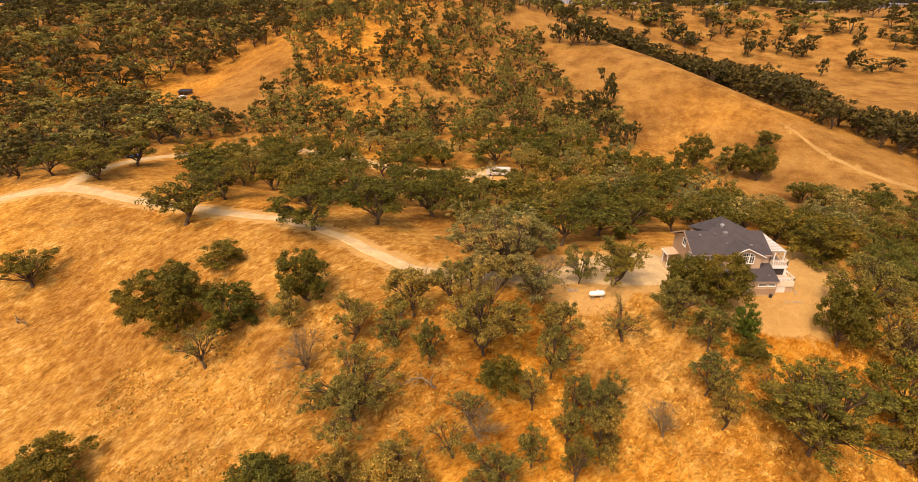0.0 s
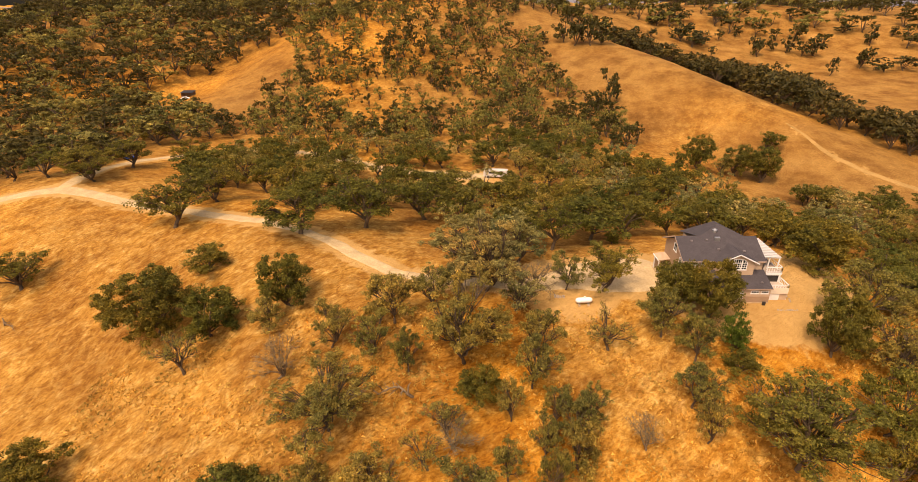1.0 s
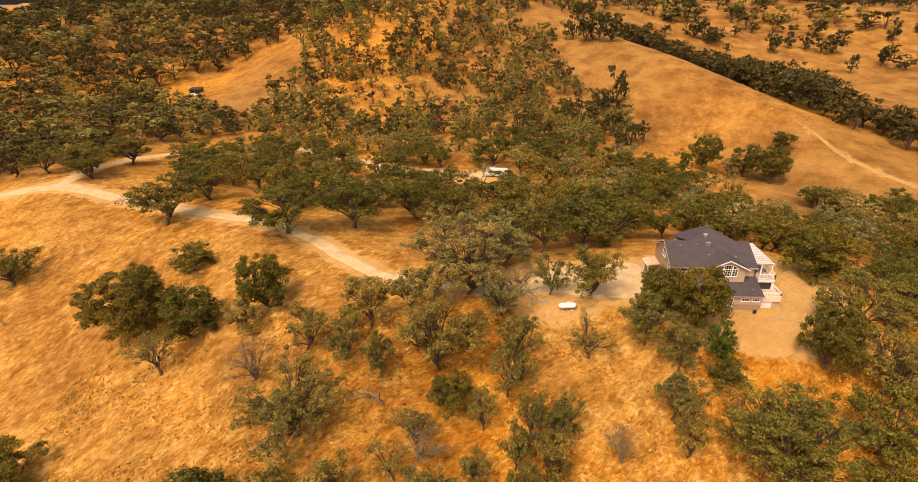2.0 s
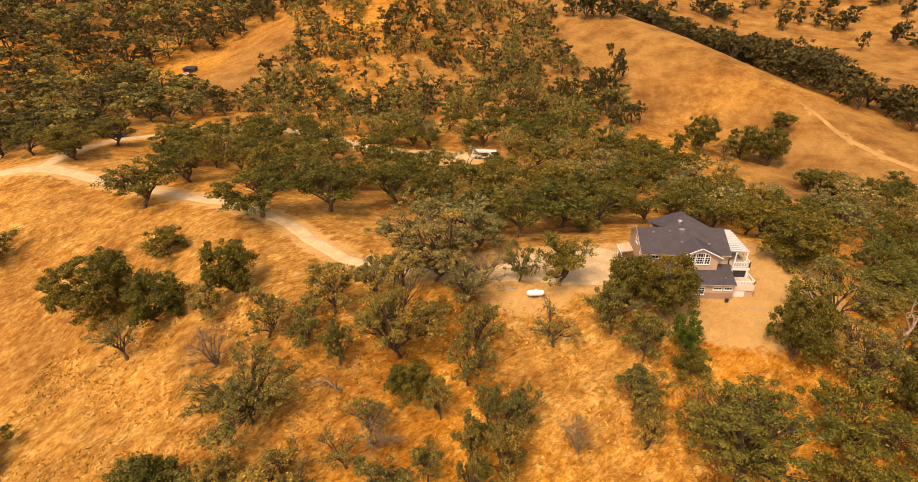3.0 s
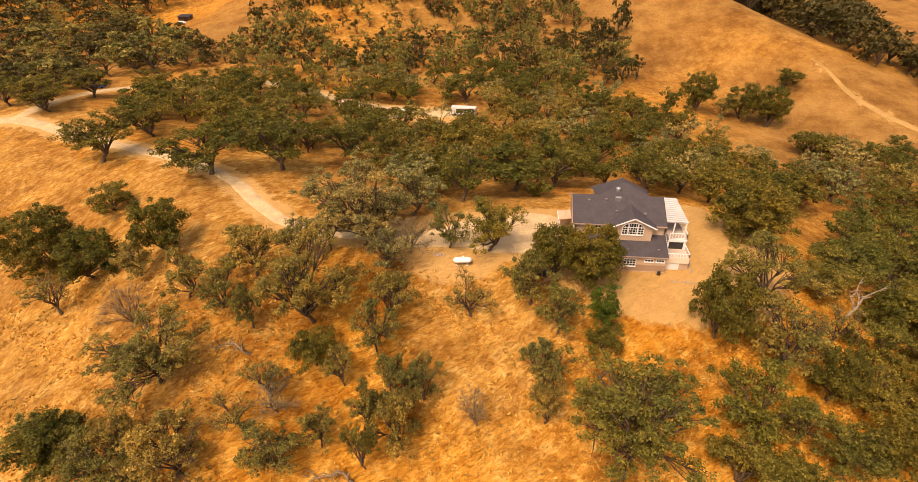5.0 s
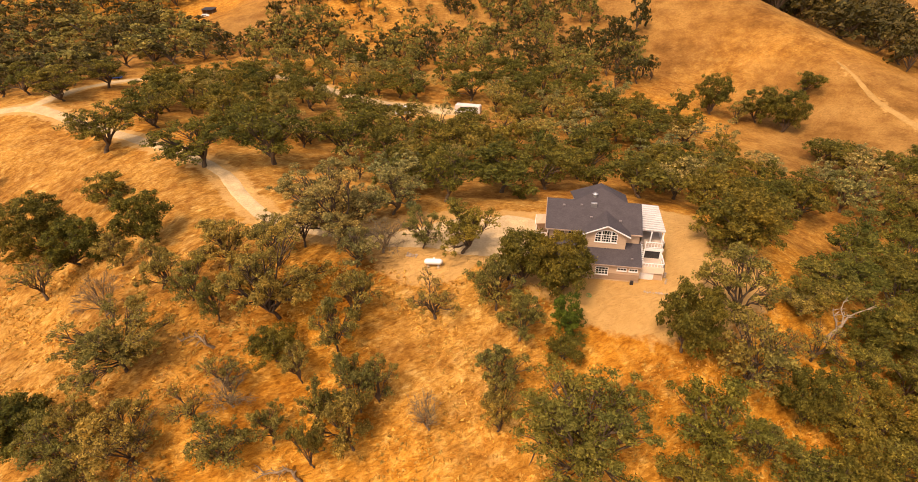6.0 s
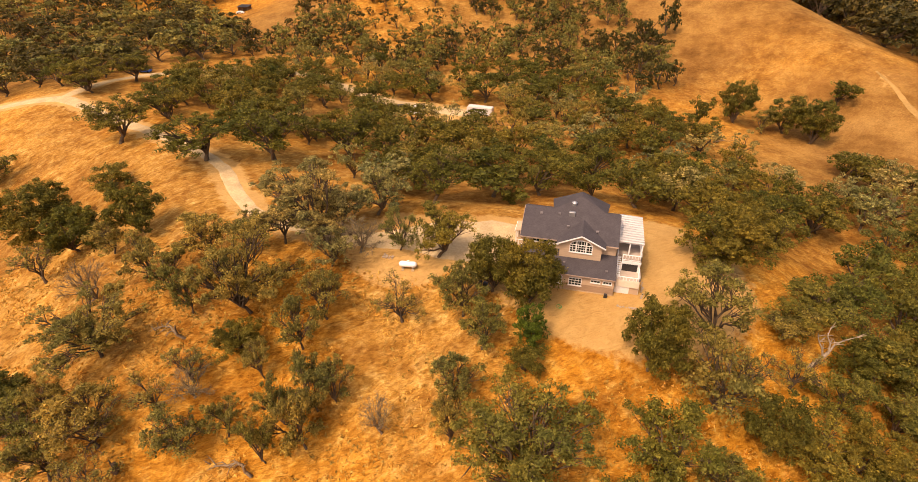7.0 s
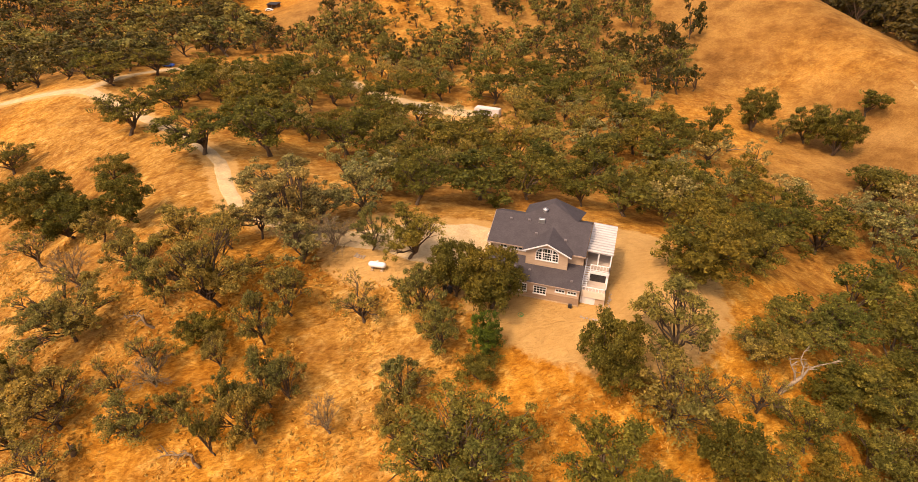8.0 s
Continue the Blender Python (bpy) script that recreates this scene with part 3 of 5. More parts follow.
DISTANT = kind_of(6, 3, 9, 0.66, mass_r=(1.3, 2.2), clump_r=(0.7, 1.2), low=0.02, hang=0.9, fine=0, bare=0.0)
NAKED = kind_of(9, 9, 34, 0.055, clump_r=(0.5, 1.0), twigs=4, low=0.04, hang=0.8, bare=0.0)

PROTOTYPES = {}


def tree_of(sort, k):
    """The k-th form of a sort of tree, as wood and leaf meshes shared by all trees of it."""
    key = (sort, k)
    if key not in PROTOTYPES:
        kind, leaf, bark = SORTS[sort][:3]
        rnd = random.Random(sum(ord(c) for c in sort) * 31 + k)
        wv, wf, lv, lf = grow(rnd, kind)
        wood = bpy.data.meshes.new("trunk")
        wood.from_pydata(wv, [], wf)
        wood.materials.append(bark)
        wood.polygons.foreach_set("use_smooth", [True] * len(wood.polygons))
        crown = bpy.data.meshes.new("crown")
        crown.from_pydata(lv, [], lf)
        crown.materials.append(leaf)
        PROTOTYPES[key] = (wood, crown)
    return PROTOTYPES[key]


SORTS = {
    "live_oak": (DENSE, OAK_DARK, BARK, 6, "oak_tree", "dark green live oak with a dense rounded crown"),
    "round_oak": (ROUND, OAK_DARK, BARK, 2, "oak_tree", "dark live oak with foliage down to the dry grass"),
    "blue_oak": (OPEN, OAK_GREY, BARK, 9, "oak_tree", "grey-green blue oak with an open crown on dry grass"),
    "pale_oak": (OPEN, OAK_PALE, BARK, 3, "oak_tree", "pale dusty oak with a lichen-grey open crown"),
    "thin_oak": (SPARSE, OAK_GREY, BARK, 6, "oak_tree", "thin drought-worn oak with bare branches showing"),
    "bush": (BUSH, OAK_DARK, BARK, 3, "shrub", "low rounded dark green oak shrub on dry grass"),
    "green": (DENSE, LEAF_GREEN, BARK, 1, "young_tree", "young tree with fresh bright green leaves"),
    "grove_dark": (MID, OAK_DARK, BARK, 8, "oak_tree", "dark green oak in the woodland below the ridge"),
    "grove_grey": (MID_OPEN, OAK_GREY, BARK, 7, "oak_tree", "grey-green oak in the woodland below the ridge"),
    "grove_pale": (MID_OPEN, OAK_PALE, BARK, 4, "oak_tree", "pale olive oak in the woodland below the ridge"),
    "great_oak": (GIANT, OAK_GREY, BARK, 3, "oak_tree", "great spreading blue oak with twisted grey limbs"),
    "great_vale_oak": (GIANT, OAK_OLIVE, BARK, 2, "oak_tree", "great olive green oak spreading over the lower slope"),
    "great_pale_oak": (GIANT, OAK_PALE, BARK, 1, "oak_tree", "great dusty oak hung with pale grey lichen"),
    "great_live_oak": (GIANT_DENSE, OAK_DARK, BARK, 2, "oak_tree", "great dark live oak with a broad dense crown"),
    "vale_oak": (FULL, OAK_OLIVE, BARK, 6, "oak_tree", "olive green oak on the wooded eastern slope"),
    "vale_grove": (MID_OPEN, OAK_OLIVE, BARK, 6, "oak_tree", "olive green oak in the eastern ravine"),
    "creek_oak": (THICKET, OAK_CREEK, BARK, 6, "oak_tree", "dark oak crowded along a creek"),
    "umbrella_oak": (UMBRELLA, OAK_DARK, BARK, 6, "oak_tree", "spreading dark oak with a raised crown beside the road"),
    "dist_dark": (DISTANT, OAK_FAR, BARK, 5, "oak_tree", "dark oak on a distant hillside"),
    "dist_grey": (DISTANT, OAK_GREY, BARK, 4, "oak_tree", "olive oak on a distant hillside"),
    "far_dark": (FAR, OAK_FAR, BARK, 7, "oak_tree", "dark oak on the far dry hillside"),
    "far_grey": (FAR, OAK_GREY, BARK, 5, "oak_tree", "olive oak on the far dry hillside"),
    "naked": (NAKED, TWIG, GREYWOOD, 3, "bare_tree", "leafless grey tree with tangled branches"),
}
COUNT = {}
PLACED = []


def plant(sort, x, y, height, radius, turn=None):
    """A tree of a sort, with its own height and crown radius, standing on the ground."""
    k = COUNT.get(sort, 0)
    COUNT[sort] = k + 1
    rnd = random.Random(k * 7919 + len(sort))
    wood, crown = tree_of(sort, k % SORTS[sort][3])
    _, _, _, _, name, label = SORTS[sort]
    t = thing(name, (x, y, land_z(x, y)), label, "shrub" if sort == "bush" else "tree")
    t.rotation_euler = (0, 0, rnd.uniform(0, 6.28) if turn is None else turn)
    t.scale = (radius / 4.3, radius / 4.3, height / 7.4)
    for name, me in (("trunk", wood), ("crown", crown)):
        new(name, me).parent = t
    PLACED.append((x, y, radius))
    return t



def in_outline(x, y, outline):
    hit = False
    for (x0, y0), (x1, y1) in zip(outline, outline[1:] + outline[:1]):
        if (y0 > y) != (y1 > y) and x < (x1 - x0) * (y - y0) / (y1 - y0) + x0:
            hit = not hit
    return hit


CLEARINGS = [(5, 171.5, 18, 9.5), (13, 154, 4, 5), (51, 86, 18, 14), (64, 82, 11, 12), (-100, 180, 12, 30)]


def grove(outline, spacing, sorts, low, high, seed, gappy=0.0, slim=0.62, stuff=None):
    """Oaks scattered over an outline of the plan, no closer than the spacing, clear of roads and yards."""
    rnd = random.Random(seed)
    xs, ys = [p[0] for p in outline], [p[1] for p in outline]
    area = (max(xs) - min(xs)) * (max(ys) - min(ys))
    cell = {}
    for x, y, r in PLACED:
        cell.setdefault((int(x // 12), int(y // 12)), []).append((x, y, r))
    for _ in range(int(area / spacing ** 2 * 3.2)):
        x, y = rnd.uniform(min(xs), max(xs)), rnd.uniform(min(ys), max(ys))
        pick, h, wide = rnd.choice(sorts), rnd.uniform(low, high), rnd.uniform(0.85, 1.2)
        if not in_outline(x, y, outline):
            continue
        if gappy and noise.noise((x / 38, y / 38, seed * 3.7)) < gappy - 0.5:
            continue
        if any(((x - a) / c) ** 2 + ((y - b) / d) ** 2 < 1 for a, b, c, d in CLEARINGS) or road_gap(x, y) < 2.2:
            continue
        i, j = int(x // 12), int(y // 12)
        if any(math.hypot(x - p, y - q) < spacing * 0.55 + r * 0.45 * (r > 5) for a in (-1, 0, 1) for b in (-1, 0, 1) for p, q, r in cell.get((i + a, j + b), ())):
            continue
        r = h * slim * wide
        if stuff is None:
            plant(pick, x, y, h, r)["group"] = "oaks of the woodland"
        else:
            stuff.append((pick, x, y, h, r, rnd.uniform(0, 6.28)))
        cell.setdefault((i, j), []).append((x, y, r))


def join_stand(name, rows, label):
    """Trees too far off to pick apart, as one mesh."""
    mats, verts, faces, slots, first = [], [], [], [], 0
    seen = {}
    for sort, x, y, h, r, turn in rows:
        seen[sort] = seen.get(sort, 0) + 1
        m = pose(x, y, land_z(x, y), 0, 0, math.degrees(turn)) @ Matrix.Diagonal((r / 4.3, r / 4.3, h / 7.4, 1))
        m = np.array(m)
        for me in tree_of(sort, seen[sort] % SORTS[sort][3]):
            co = np.empty(len(me.vertices) * 3)
            me.vertices.foreach_get("co", co)
            co = co.reshape(-1, 3) @ m[:3, :3].T + m[:3, 3]
            material = me.materials[0]
            if material not in mats:
                mats.append(material)
            verts.append(co)
            faces += [tuple(first + i for i in p.vertices) for p in me.polygons]
            slots += [mats.index(material)] * len(me.polygons)
            first += len(co)
    me = bpy.data.meshes.new(name)
    me.from_pydata(np.concatenate(verts).tolist(), [], faces)
    for material in mats:
        me.materials.append(material)
    me.polygons.foreach_set("material_index", slots)
    tagged(new(name, me), label, "trees", kind="stuff")


# sort, x, y, height, crown radius
SLOPE_OAKS = [
    ("great_live_oak", -52.6, 80.6, 12.8, 7.6), ("live_oak", -40.3, 76.4, 8.6, 5.3), ("bush", -48.5, 94.9, 5.4, 5.0), ("live_oak", -26.8, 79.8, 9.4, 4.9),
    ("blue_oak", -29.1, 74.4, 6.6, 3.6), ("thin_oak", -42.6, 70.0, 8.2, 4.9), ("naked", -24.2, 64.1, 7.6, 4.0), ("great_oak", -14.7, 55.5, 9.8, 7.2),
    ("blue_oak", -16.9, 68.6, 7.6, 3.5), ("blue_oak", -10.4, 66.7, 7.2, 3.6), ("blue_oak", -4.4, 63.6, 7.6, 2.4), ("blue_oak", -7.5, 72.9, 8.4, 5.0),
    ("great_oak", 3.8, 65.9, 13.4, 7.8), ("great_pale_oak", 7.7, 81.3, 12.8, 8.4), ("blue_oak", 13.9, 62.6, 9.4, 3.6), ("blue_oak", 15.4, 67.6, 8.6, 3.7)]
NEAR_OAKS = [
    ("live_oak", 6.1, 59.6, 5.4, 3.6), ("blue_oak", 10.5, 57.6, 6.6, 2.4), ("blue_oak", 16.9, 57.3, 6.6, 2.5), ("naked", 2.8, 52.9, 5.6, 3.8),
    ("thin_oak", 1.6, 54.6, 5.6, 3.4), ("thin_oak", -0.8, 50.4, 6.6, 3.0), ("blue_oak", 4.7, 46.8, 7.0, 4.0), ("blue_oak", 9.6, 49.8, 6.0, 2.5),
    ("blue_oak", 15.4, 48.4, 9.2, 2.3), ("blue_oak", 14.7, 53.0, 7.4, 2.5), ("blue_oak", 19.6, 51.2, 9.0, 3.7), ("blue_oak", 19.4, 55.4, 7.2, 3.0),
    ("blue_oak", 21.4, 57.0, 7.4, 2.6), ("vale_oak", -25.4, 46.2, 8.6, 5.0), ("blue_oak", -15.5, 46.4, 7.2, 3.2), ("blue_oak", -9.0, 46.2, 7.2, 4.7)]
LOWER_OAKS = [
    ("blue_oak", -16.6, 43.8, 7.6, 4.2), ("thin_oak", -6.4, 44.8, 6.6, 4.6), ("blue_oak", -10.3, 40.4, 7.6, 4.2), ("thin_oak", -2.6, 39.6, 6.4, 4.6),
    ("umbrella_oak", -65.8, 115.2, 11.0, 8.8), ("umbrella_oak", -62.2, 130.1, 10.5, 7.2), ("umbrella_oak", -32.4, 105.6, 10.4, 9.0), ("umbrella_oak", -19.1, 111.1, 12.0, 9.0),
    ("umbrella_oak", -6.7, 124.1, 11.5, 9.6), ("umbrella_oak", -95.6, 101.2, 8.6, 7.6), ("live_oak", -59.1, 54.4, 7.6, 5.4), ("bush", -24.7, 46.7, 6.6, 4.6),
    ("bush", -67.0, 54.1, 6.0, 3.4)]
YARD_OAKS = [
    ("thin_oak", 26.5, 69.5, 7.8, 4.0), ("vale_oak", 28.4, 82.2, 8.6, 4.8), ("blue_oak", 21.8, 82.4, 6.8, 3.2), ("blue_oak", 35.2, 71.3, 9.0, 4.0),
    ("round_oak", 38.4, 76.2, 9.2, 4.0), ("round_oak", 44.0, 75.2, 9.8, 4.7), ("green", 45.2, 68.4, 6.4, 2.3),
    ("blue_oak", 39.0, 66.6, 7.6, 3.5), ("bush", 45.2, 65.0, 3.7, 3.2), ("blue_oak", 36.5, 60.0, 7.6, 3.6),
    ("blue_oak", 37.4, 55.5, 8.0, 2.7), ("great_vale_oak", 47.6, 51.8, 12.4, 9.6)]
EDGE_OAKS = [
    ("naked", 28.7, 54.6, 5.0, 2.7), ("pale_oak", 2.4, 79.6, 8.4, 4.4), ("blue_oak", -1.2, 76.0, 7.6, 4.0), ("pale_oak", 12.4, 76.4, 7.8, 4.2), ("naked", 15.5, 80.6, 6.4, 4.6), ("pale_oak", 14.0, 92.0, 9.0, 6.5),
    ("live_oak", 72.6, 92.8, 9.6, 7.0), ("umbrella_oak", 22.0, 100.5, 9.5, 6.5), ("umbrella_oak", -106.0, 146.5, 9.0, 7.0),
    ("live_oak", 96.5, 205, 14, 6.2), ("grove_grey", 105, 202, 8, 4.4), ("live_oak", 112.5, 206, 12.5, 6.4), ("live_oak", 119.0, 200, 14, 6.4), ("grove_dark", 131, 220, 9, 5.0),
    ("grove_dark", 82, 190, 10, 4.4)]
VALE_OAKS = [
    ("umbrella_oak", -111.5, 151.0, 9.5, 7.5), ("umbrella_oak", -104.5, 163.0, 9.5, 7.5), ("umbrella_oak", -124.0, 152.0, 9.5, 7.5),
    
    ("grove_dark", 121.3, 174.0, 7.0, 4.6), ("grove_grey", 118.0, 150.4, 8.5, 5.0), ("grove_dark", 142.2, 162.7, 10.0, 7.5), ("grove_dark", 136.0, 158.0, 9.0, 6.0), ("naked", 121.3, 149.0, 8.0, 4.0),
    ("grove_dark", 109.0, 120.8, 8.0, 5.0), ("bush", 36.0, 105.8, 2.6, 1.8), ("umbrella_oak", -89.3, 172.4, 9.0, 7.0)]
RAVINE_OAKS = [
    ("round_oak", 60.6, 68.4, 10.8, 4.1), ("blue_oak", 68.4, 75.6, 10.4, 5.4), ("blue_oak", 68.6, 66.3, 10.4, 5.6), ("thin_oak", 72.8, 69.8, 7.6, 3.6),
    ("vale_oak", 62.4, 57.0, 9.6, 5.6), ("live_oak", 75.3, 63.9, 8.8, 3.9), ("blue_oak", 79.8, 80.6, 5.0, 3.8),
    ("vale_oak", 81.4, 82.0, 5.6, 4.4), ("thin_oak", 79.6, 73.4, 6.4, 3.6), ("live_oak", 90.0, 79.2, 7.0, 4.2), ("vale_oak", 85.4, 71.4, 7.4, 4.0),
    ("vale_oak", 84.6, 87.0, 6.2, 5.4), ("vale_oak", 91.4, 91.8, 8.8, 5.8), ("vale_oak", 93.4, 81.5, 8.4, 5.0),
    ("live_oak", 101.0, 86.5, 9.6, 5.0), ("live_oak", 87.5, 66.0, 7.4, 4.2), ("vale_oak", 94.4, 73.4, 7.0, 4.8), ("blue_oak", 99.5, 75.5, 7.6, 4.4)]
RAVINE_EDGE = [
    ("pale_oak", 9.4, 86.8, 8.0, 5.2), ("vale_oak", 98.0, 80.4, 8.0, 4.6), ("vale_oak", 90.0, 63.4, 7.6, 4.6), ("vale_oak", 107.0, 82.0, 8.6, 5.0),
    ("vale_oak", 80.4, 63.6, 7.6, 4.4), ("blue_oak", 69.0, 57.2, 6.0, 3.4), ("vale_oak", 73.0, 54.6, 7.0, 4.4), ("live_oak", 79.0, 55.8, 8.4, 4.2),
    ("vale_oak", 60.6, 51.0, 8.0, 5.2), ("live_oak", 65.0, 48.6, 8.0, 4.6),
    ("vale_oak", 85.0, 59.0, 7.6, 4.4), ("blue_oak", 71.5, 46.0, 7.4, 4.4), ("vale_oak", 84.0, 105.6, 7.8, 5.0), ("live_oak", 78.6, 104.4, 8.6, 4.8)]
for sort, x, y, high, across in SLOPE_OAKS + NEAR_OAKS + LOWER_OAKS + YARD_OAKS + EDGE_OAKS + VALE_OAKS + RAVINE_OAKS + RAVINE_EDGE:
    plant(sort, x, y, high, across)["group"] = "oaks round the house ridge"

GROVE = ["grove_dark", "grove_dark", "grove_grey", "grove_dark", "grove_pale"]
FARWOOD = ["far_dark", "far_dark", "far_grey"]
DISTWOOD = ["dist_dark", "dist_dark", "dist_grey"]
grove([(-75, 134), (-50, 126), (-22, 121), (-2, 104), (10, 97), (22, 106), (45, 112), (62, 110), (78, 108), (92, 120), (100, 150), (92, 178), (60, 203), (20, 213), (-30, 210), (-70, 206), (-88, 175)],
      8.1, GROVE, 6.8, 10.2, 11, 0.06, 0.66)
grove([(95, 100), (108, 80), (90, 58), (100, 50), (125, 62), (150, 90), (150, 128), (120, 126), (100, 112)], 7.0, ["vale_oak", "vale_grove", "vale_grove", "grove_dark", "grove_grey"], 6.5, 10.0, 12, 0.18, 0.70)
grove([(95, 128), (150, 134), (165, 160), (125, 182), (98, 172)], 7.6, ["grove_dark", "grove_grey", "grove_pale"], 6.5, 9.5, 13, 0.16, 0.68)
west, hill, creek, beyond = [], [], [], []
grove([(-128, 148), (-119, 160), (-118, 200), (-100, 214), (-98, 250), (-150, 256), (-172, 300), (-270, 300), (-310, 200), (-250, 150), (-180, 142)], 8.6, FARWOOD, 8.5, 12.0, 14, 0.04, 0.76, west)
grove([(-165, 335), (-122, 372), (-105, 420), (-130, 560), (-420, 560), (-460, 330), (-310, 295), (-190, 305)], 10.6, FARWOOD, 11.0, 15.0, 16, 0.02, 0.74, west)
grove([(-95, 206), (-60, 211), (20, 214), (68, 210), (80, 240), (60, 290), (45, 350), (60, 430), (-40, 440), (-100, 400), (-108, 352), (-90, 305), (-98, 262)], 8.3, ["far_dark", "far_grey", "far_grey", "far_dark"], 5.5, 9.5, 15, 0.14, 0.56, hill)
grove([(-92, 222), (60, 222), (72, 245), (45, 300), (-60, 300), (-90, 262)], 13.0, ["far_grey", "far_dark"], 4.0, 7.0, 25, 0.0, 0.56, hill)
grove([(55, 425), (110, 400), (135, 440), (90, 520), (-60, 540), (-100, 450), (-20, 445)], 11.0, DISTWOOD, 8.0, 12.0, 18, 0.20, 0.62, hill)
grove([(104, 398), (140, 330), (160, 272), (172, 236), (200, 200), (235, 165), (285, 125), (330, 140), (285, 182), (240, 214), (212, 236), (188, 262), (198, 296), (214, 340), (222, 380), (128, 425)], 7.0, ["creek_oak"], 9.5, 15.0, 17, 0.0, 0.68, creek)
grove([(120, 540), (240, 510), (380, 440), (560, 380), (800, 500), (700, 950), (250, 950), (100, 640)], 15.0, DISTWOOD, 10.0, 15.0, 19, 0.42, 0.78, beyond)
beyond += [("creek_oak", x, y, h, r, x * 0.7) for x, y, h, r in (
    (195, 477, 13, 13), (189, 490, 15, 12), (207, 486, 12, 9), (131, 444, 12, 8), (143, 466, 11, 7), (86, 345, 13, 7), (79, 343, 14, 8), (70, 346, 15, 8), (64, 353, 15, 7), (51, 351, 8, 5),
    (227, 502, 9, 6), (246, 510, 8, 5), (203, 456, 8, 4), (245, 464, 15, 8), (263, 478, 12, 6), (272, 471, 14, 8), (280, 462, 12, 7), (290, 460, 16, 9), (273, 409, 13, 5))]
beyond += [("creek_oak", x, y, h, r, x * 0.7) for x, y, h, r in (
    (304, 424, 15, 8), (340, 471, 16, 7), (313, 410, 10, 10), (327, 411, 10, 11), (365, 484, 8, 5), (335, 502, 7, 10), (162, 487, 7, 5), (179, 527, 13, 12), (206, 541, 14, 14), (240, 542, 11, 12))]
hill += [("far_dark", x, y, h, r, y * 0.3) for x, y, h, r in ((76, 272, 17, 6.5), (68, 262, 13, 6.5), (72, 250, 12, 6.0), (62, 246, 12, 6.0), (66, 232, 11, 5.5), (78, 228, 10, 4.5))]
join_stand("west_woods", west, "dense dark oak woods covering the western slopes")
join_stand("hill_woods", hill, "olive oak woods on the dry hill behind")
join_stand("creek_woods", creek, "dark oaks crowded along a dry creek")
join_stand("scattered_oaks", beyond, "scattered oaks on far golden hills")


def far_woods():
    """Oak cover of the hills beyond, too far to tell tree from tree."""
    rnd = random.Random(77)
    v, f = [], []
    for _ in range(5200):
        a, r = radians(rnd.uniform(18, 165)), rnd.uniform(620, 2600)
        x, y = 20 + math.cos(a) * r, math.sin(a) * r
        if noise.noise((x / 190, y / 190, 4.0)) < -0.05 or (150 < x < 720 and y < 1000 and r < 900):
            continue
        z = land_z(x, y)
        s = rnd.uniform(4.0, 7.0)
        for _ in range(9):
            p = Vector((x + rnd.gauss(0, s * 0.5), y + rnd.gauss(0, s * 0.5), z + rnd.uniform(1.5, 9)))
            n = Vector((rnd.gauss(0, 1), rnd.gauss(0, 1), rnd.gauss(0.8, 1))).normalized()
            a1 = n.orthogonal().normalized()
            b1 = n.cross(a1)
            k, w = len(v), rnd.uniform(1.8, 3.2)
            v += [p - a1 * w, p - b1 * w * 0.8, p + a1 * w, p + b1 * w * 0.8]
            f.append((k, k + 1, k + 2, k + 3))
    tagged(link_mesh("far_woods", v, f, FAR_WOOD), "scattered dark oak woods on the distant hills", "trees", kind="stuff")


far_woods()


# ---- dead wood ----
def fallen_limb(x, y, length, turn, arch, branches, seed, label, material):
    """A broken limb that rises from its stub and bows over to the ground, with crooked side branches."""
    rnd = random.Random(seed)
    v, f = [], []
    pts = [Vector((length * t, rnd.uniform(-0.35, 0.35), arch * math.sin(math.pi * t ** 0.75) - 0.05)) for t in (0, 0.1, 0.2, 0.32, 0.45, 0.58, 0.72, 0.86, 1.0)]
    ring_tube(v, f, pts, [0.25, 0.21, 0.18, 0.16, 0.14, 0.115, 0.09, 0.065, 0.025], 7)
    stub = pts[1]
    ring_tube(v, f, [stub, stub + Vector((-0.15, 0.1, 0.8 * arch)), stub + Vector((-0.5, 0.1, 1.15 * arch))], [0.19, 0.13, 0.04], 6)
    for i in range(branches):
        p = pts[2 + i % 6]
        q = p + Vector((rnd.uniform(0.1, 1.3), rnd.uniform(-1.5, 1.5), rnd.uniform(-0.6, 0.7))) * length * 0.22
        q.z = max(q.z, 0.0)
        m = p.lerp(q, 0.5) + Vector((rnd.uniform(-0.2, 0.2), rnd.uniform(-0.2, 0.2), 0.3))
        ring_tube(v, f, [p, m, q], [0.10, 0.07, 0.02], 4)
        ring_tube(v, f, [m, m + Vector((rnd.uniform(-0.3, 0.7), rnd.uniform(-0.7, 0.7), rnd.uniform(-0.3, 0.4)))], [0.05, 0.012], 3)
    ob = link_mesh("fallen_branch", v, f, material, smooth=True)
    ob.matrix_basis = pose(x, y, land_z(x, y), 0, 0, turn)
    tagged(ob, label, "dead wood", "dead wood on the slope")


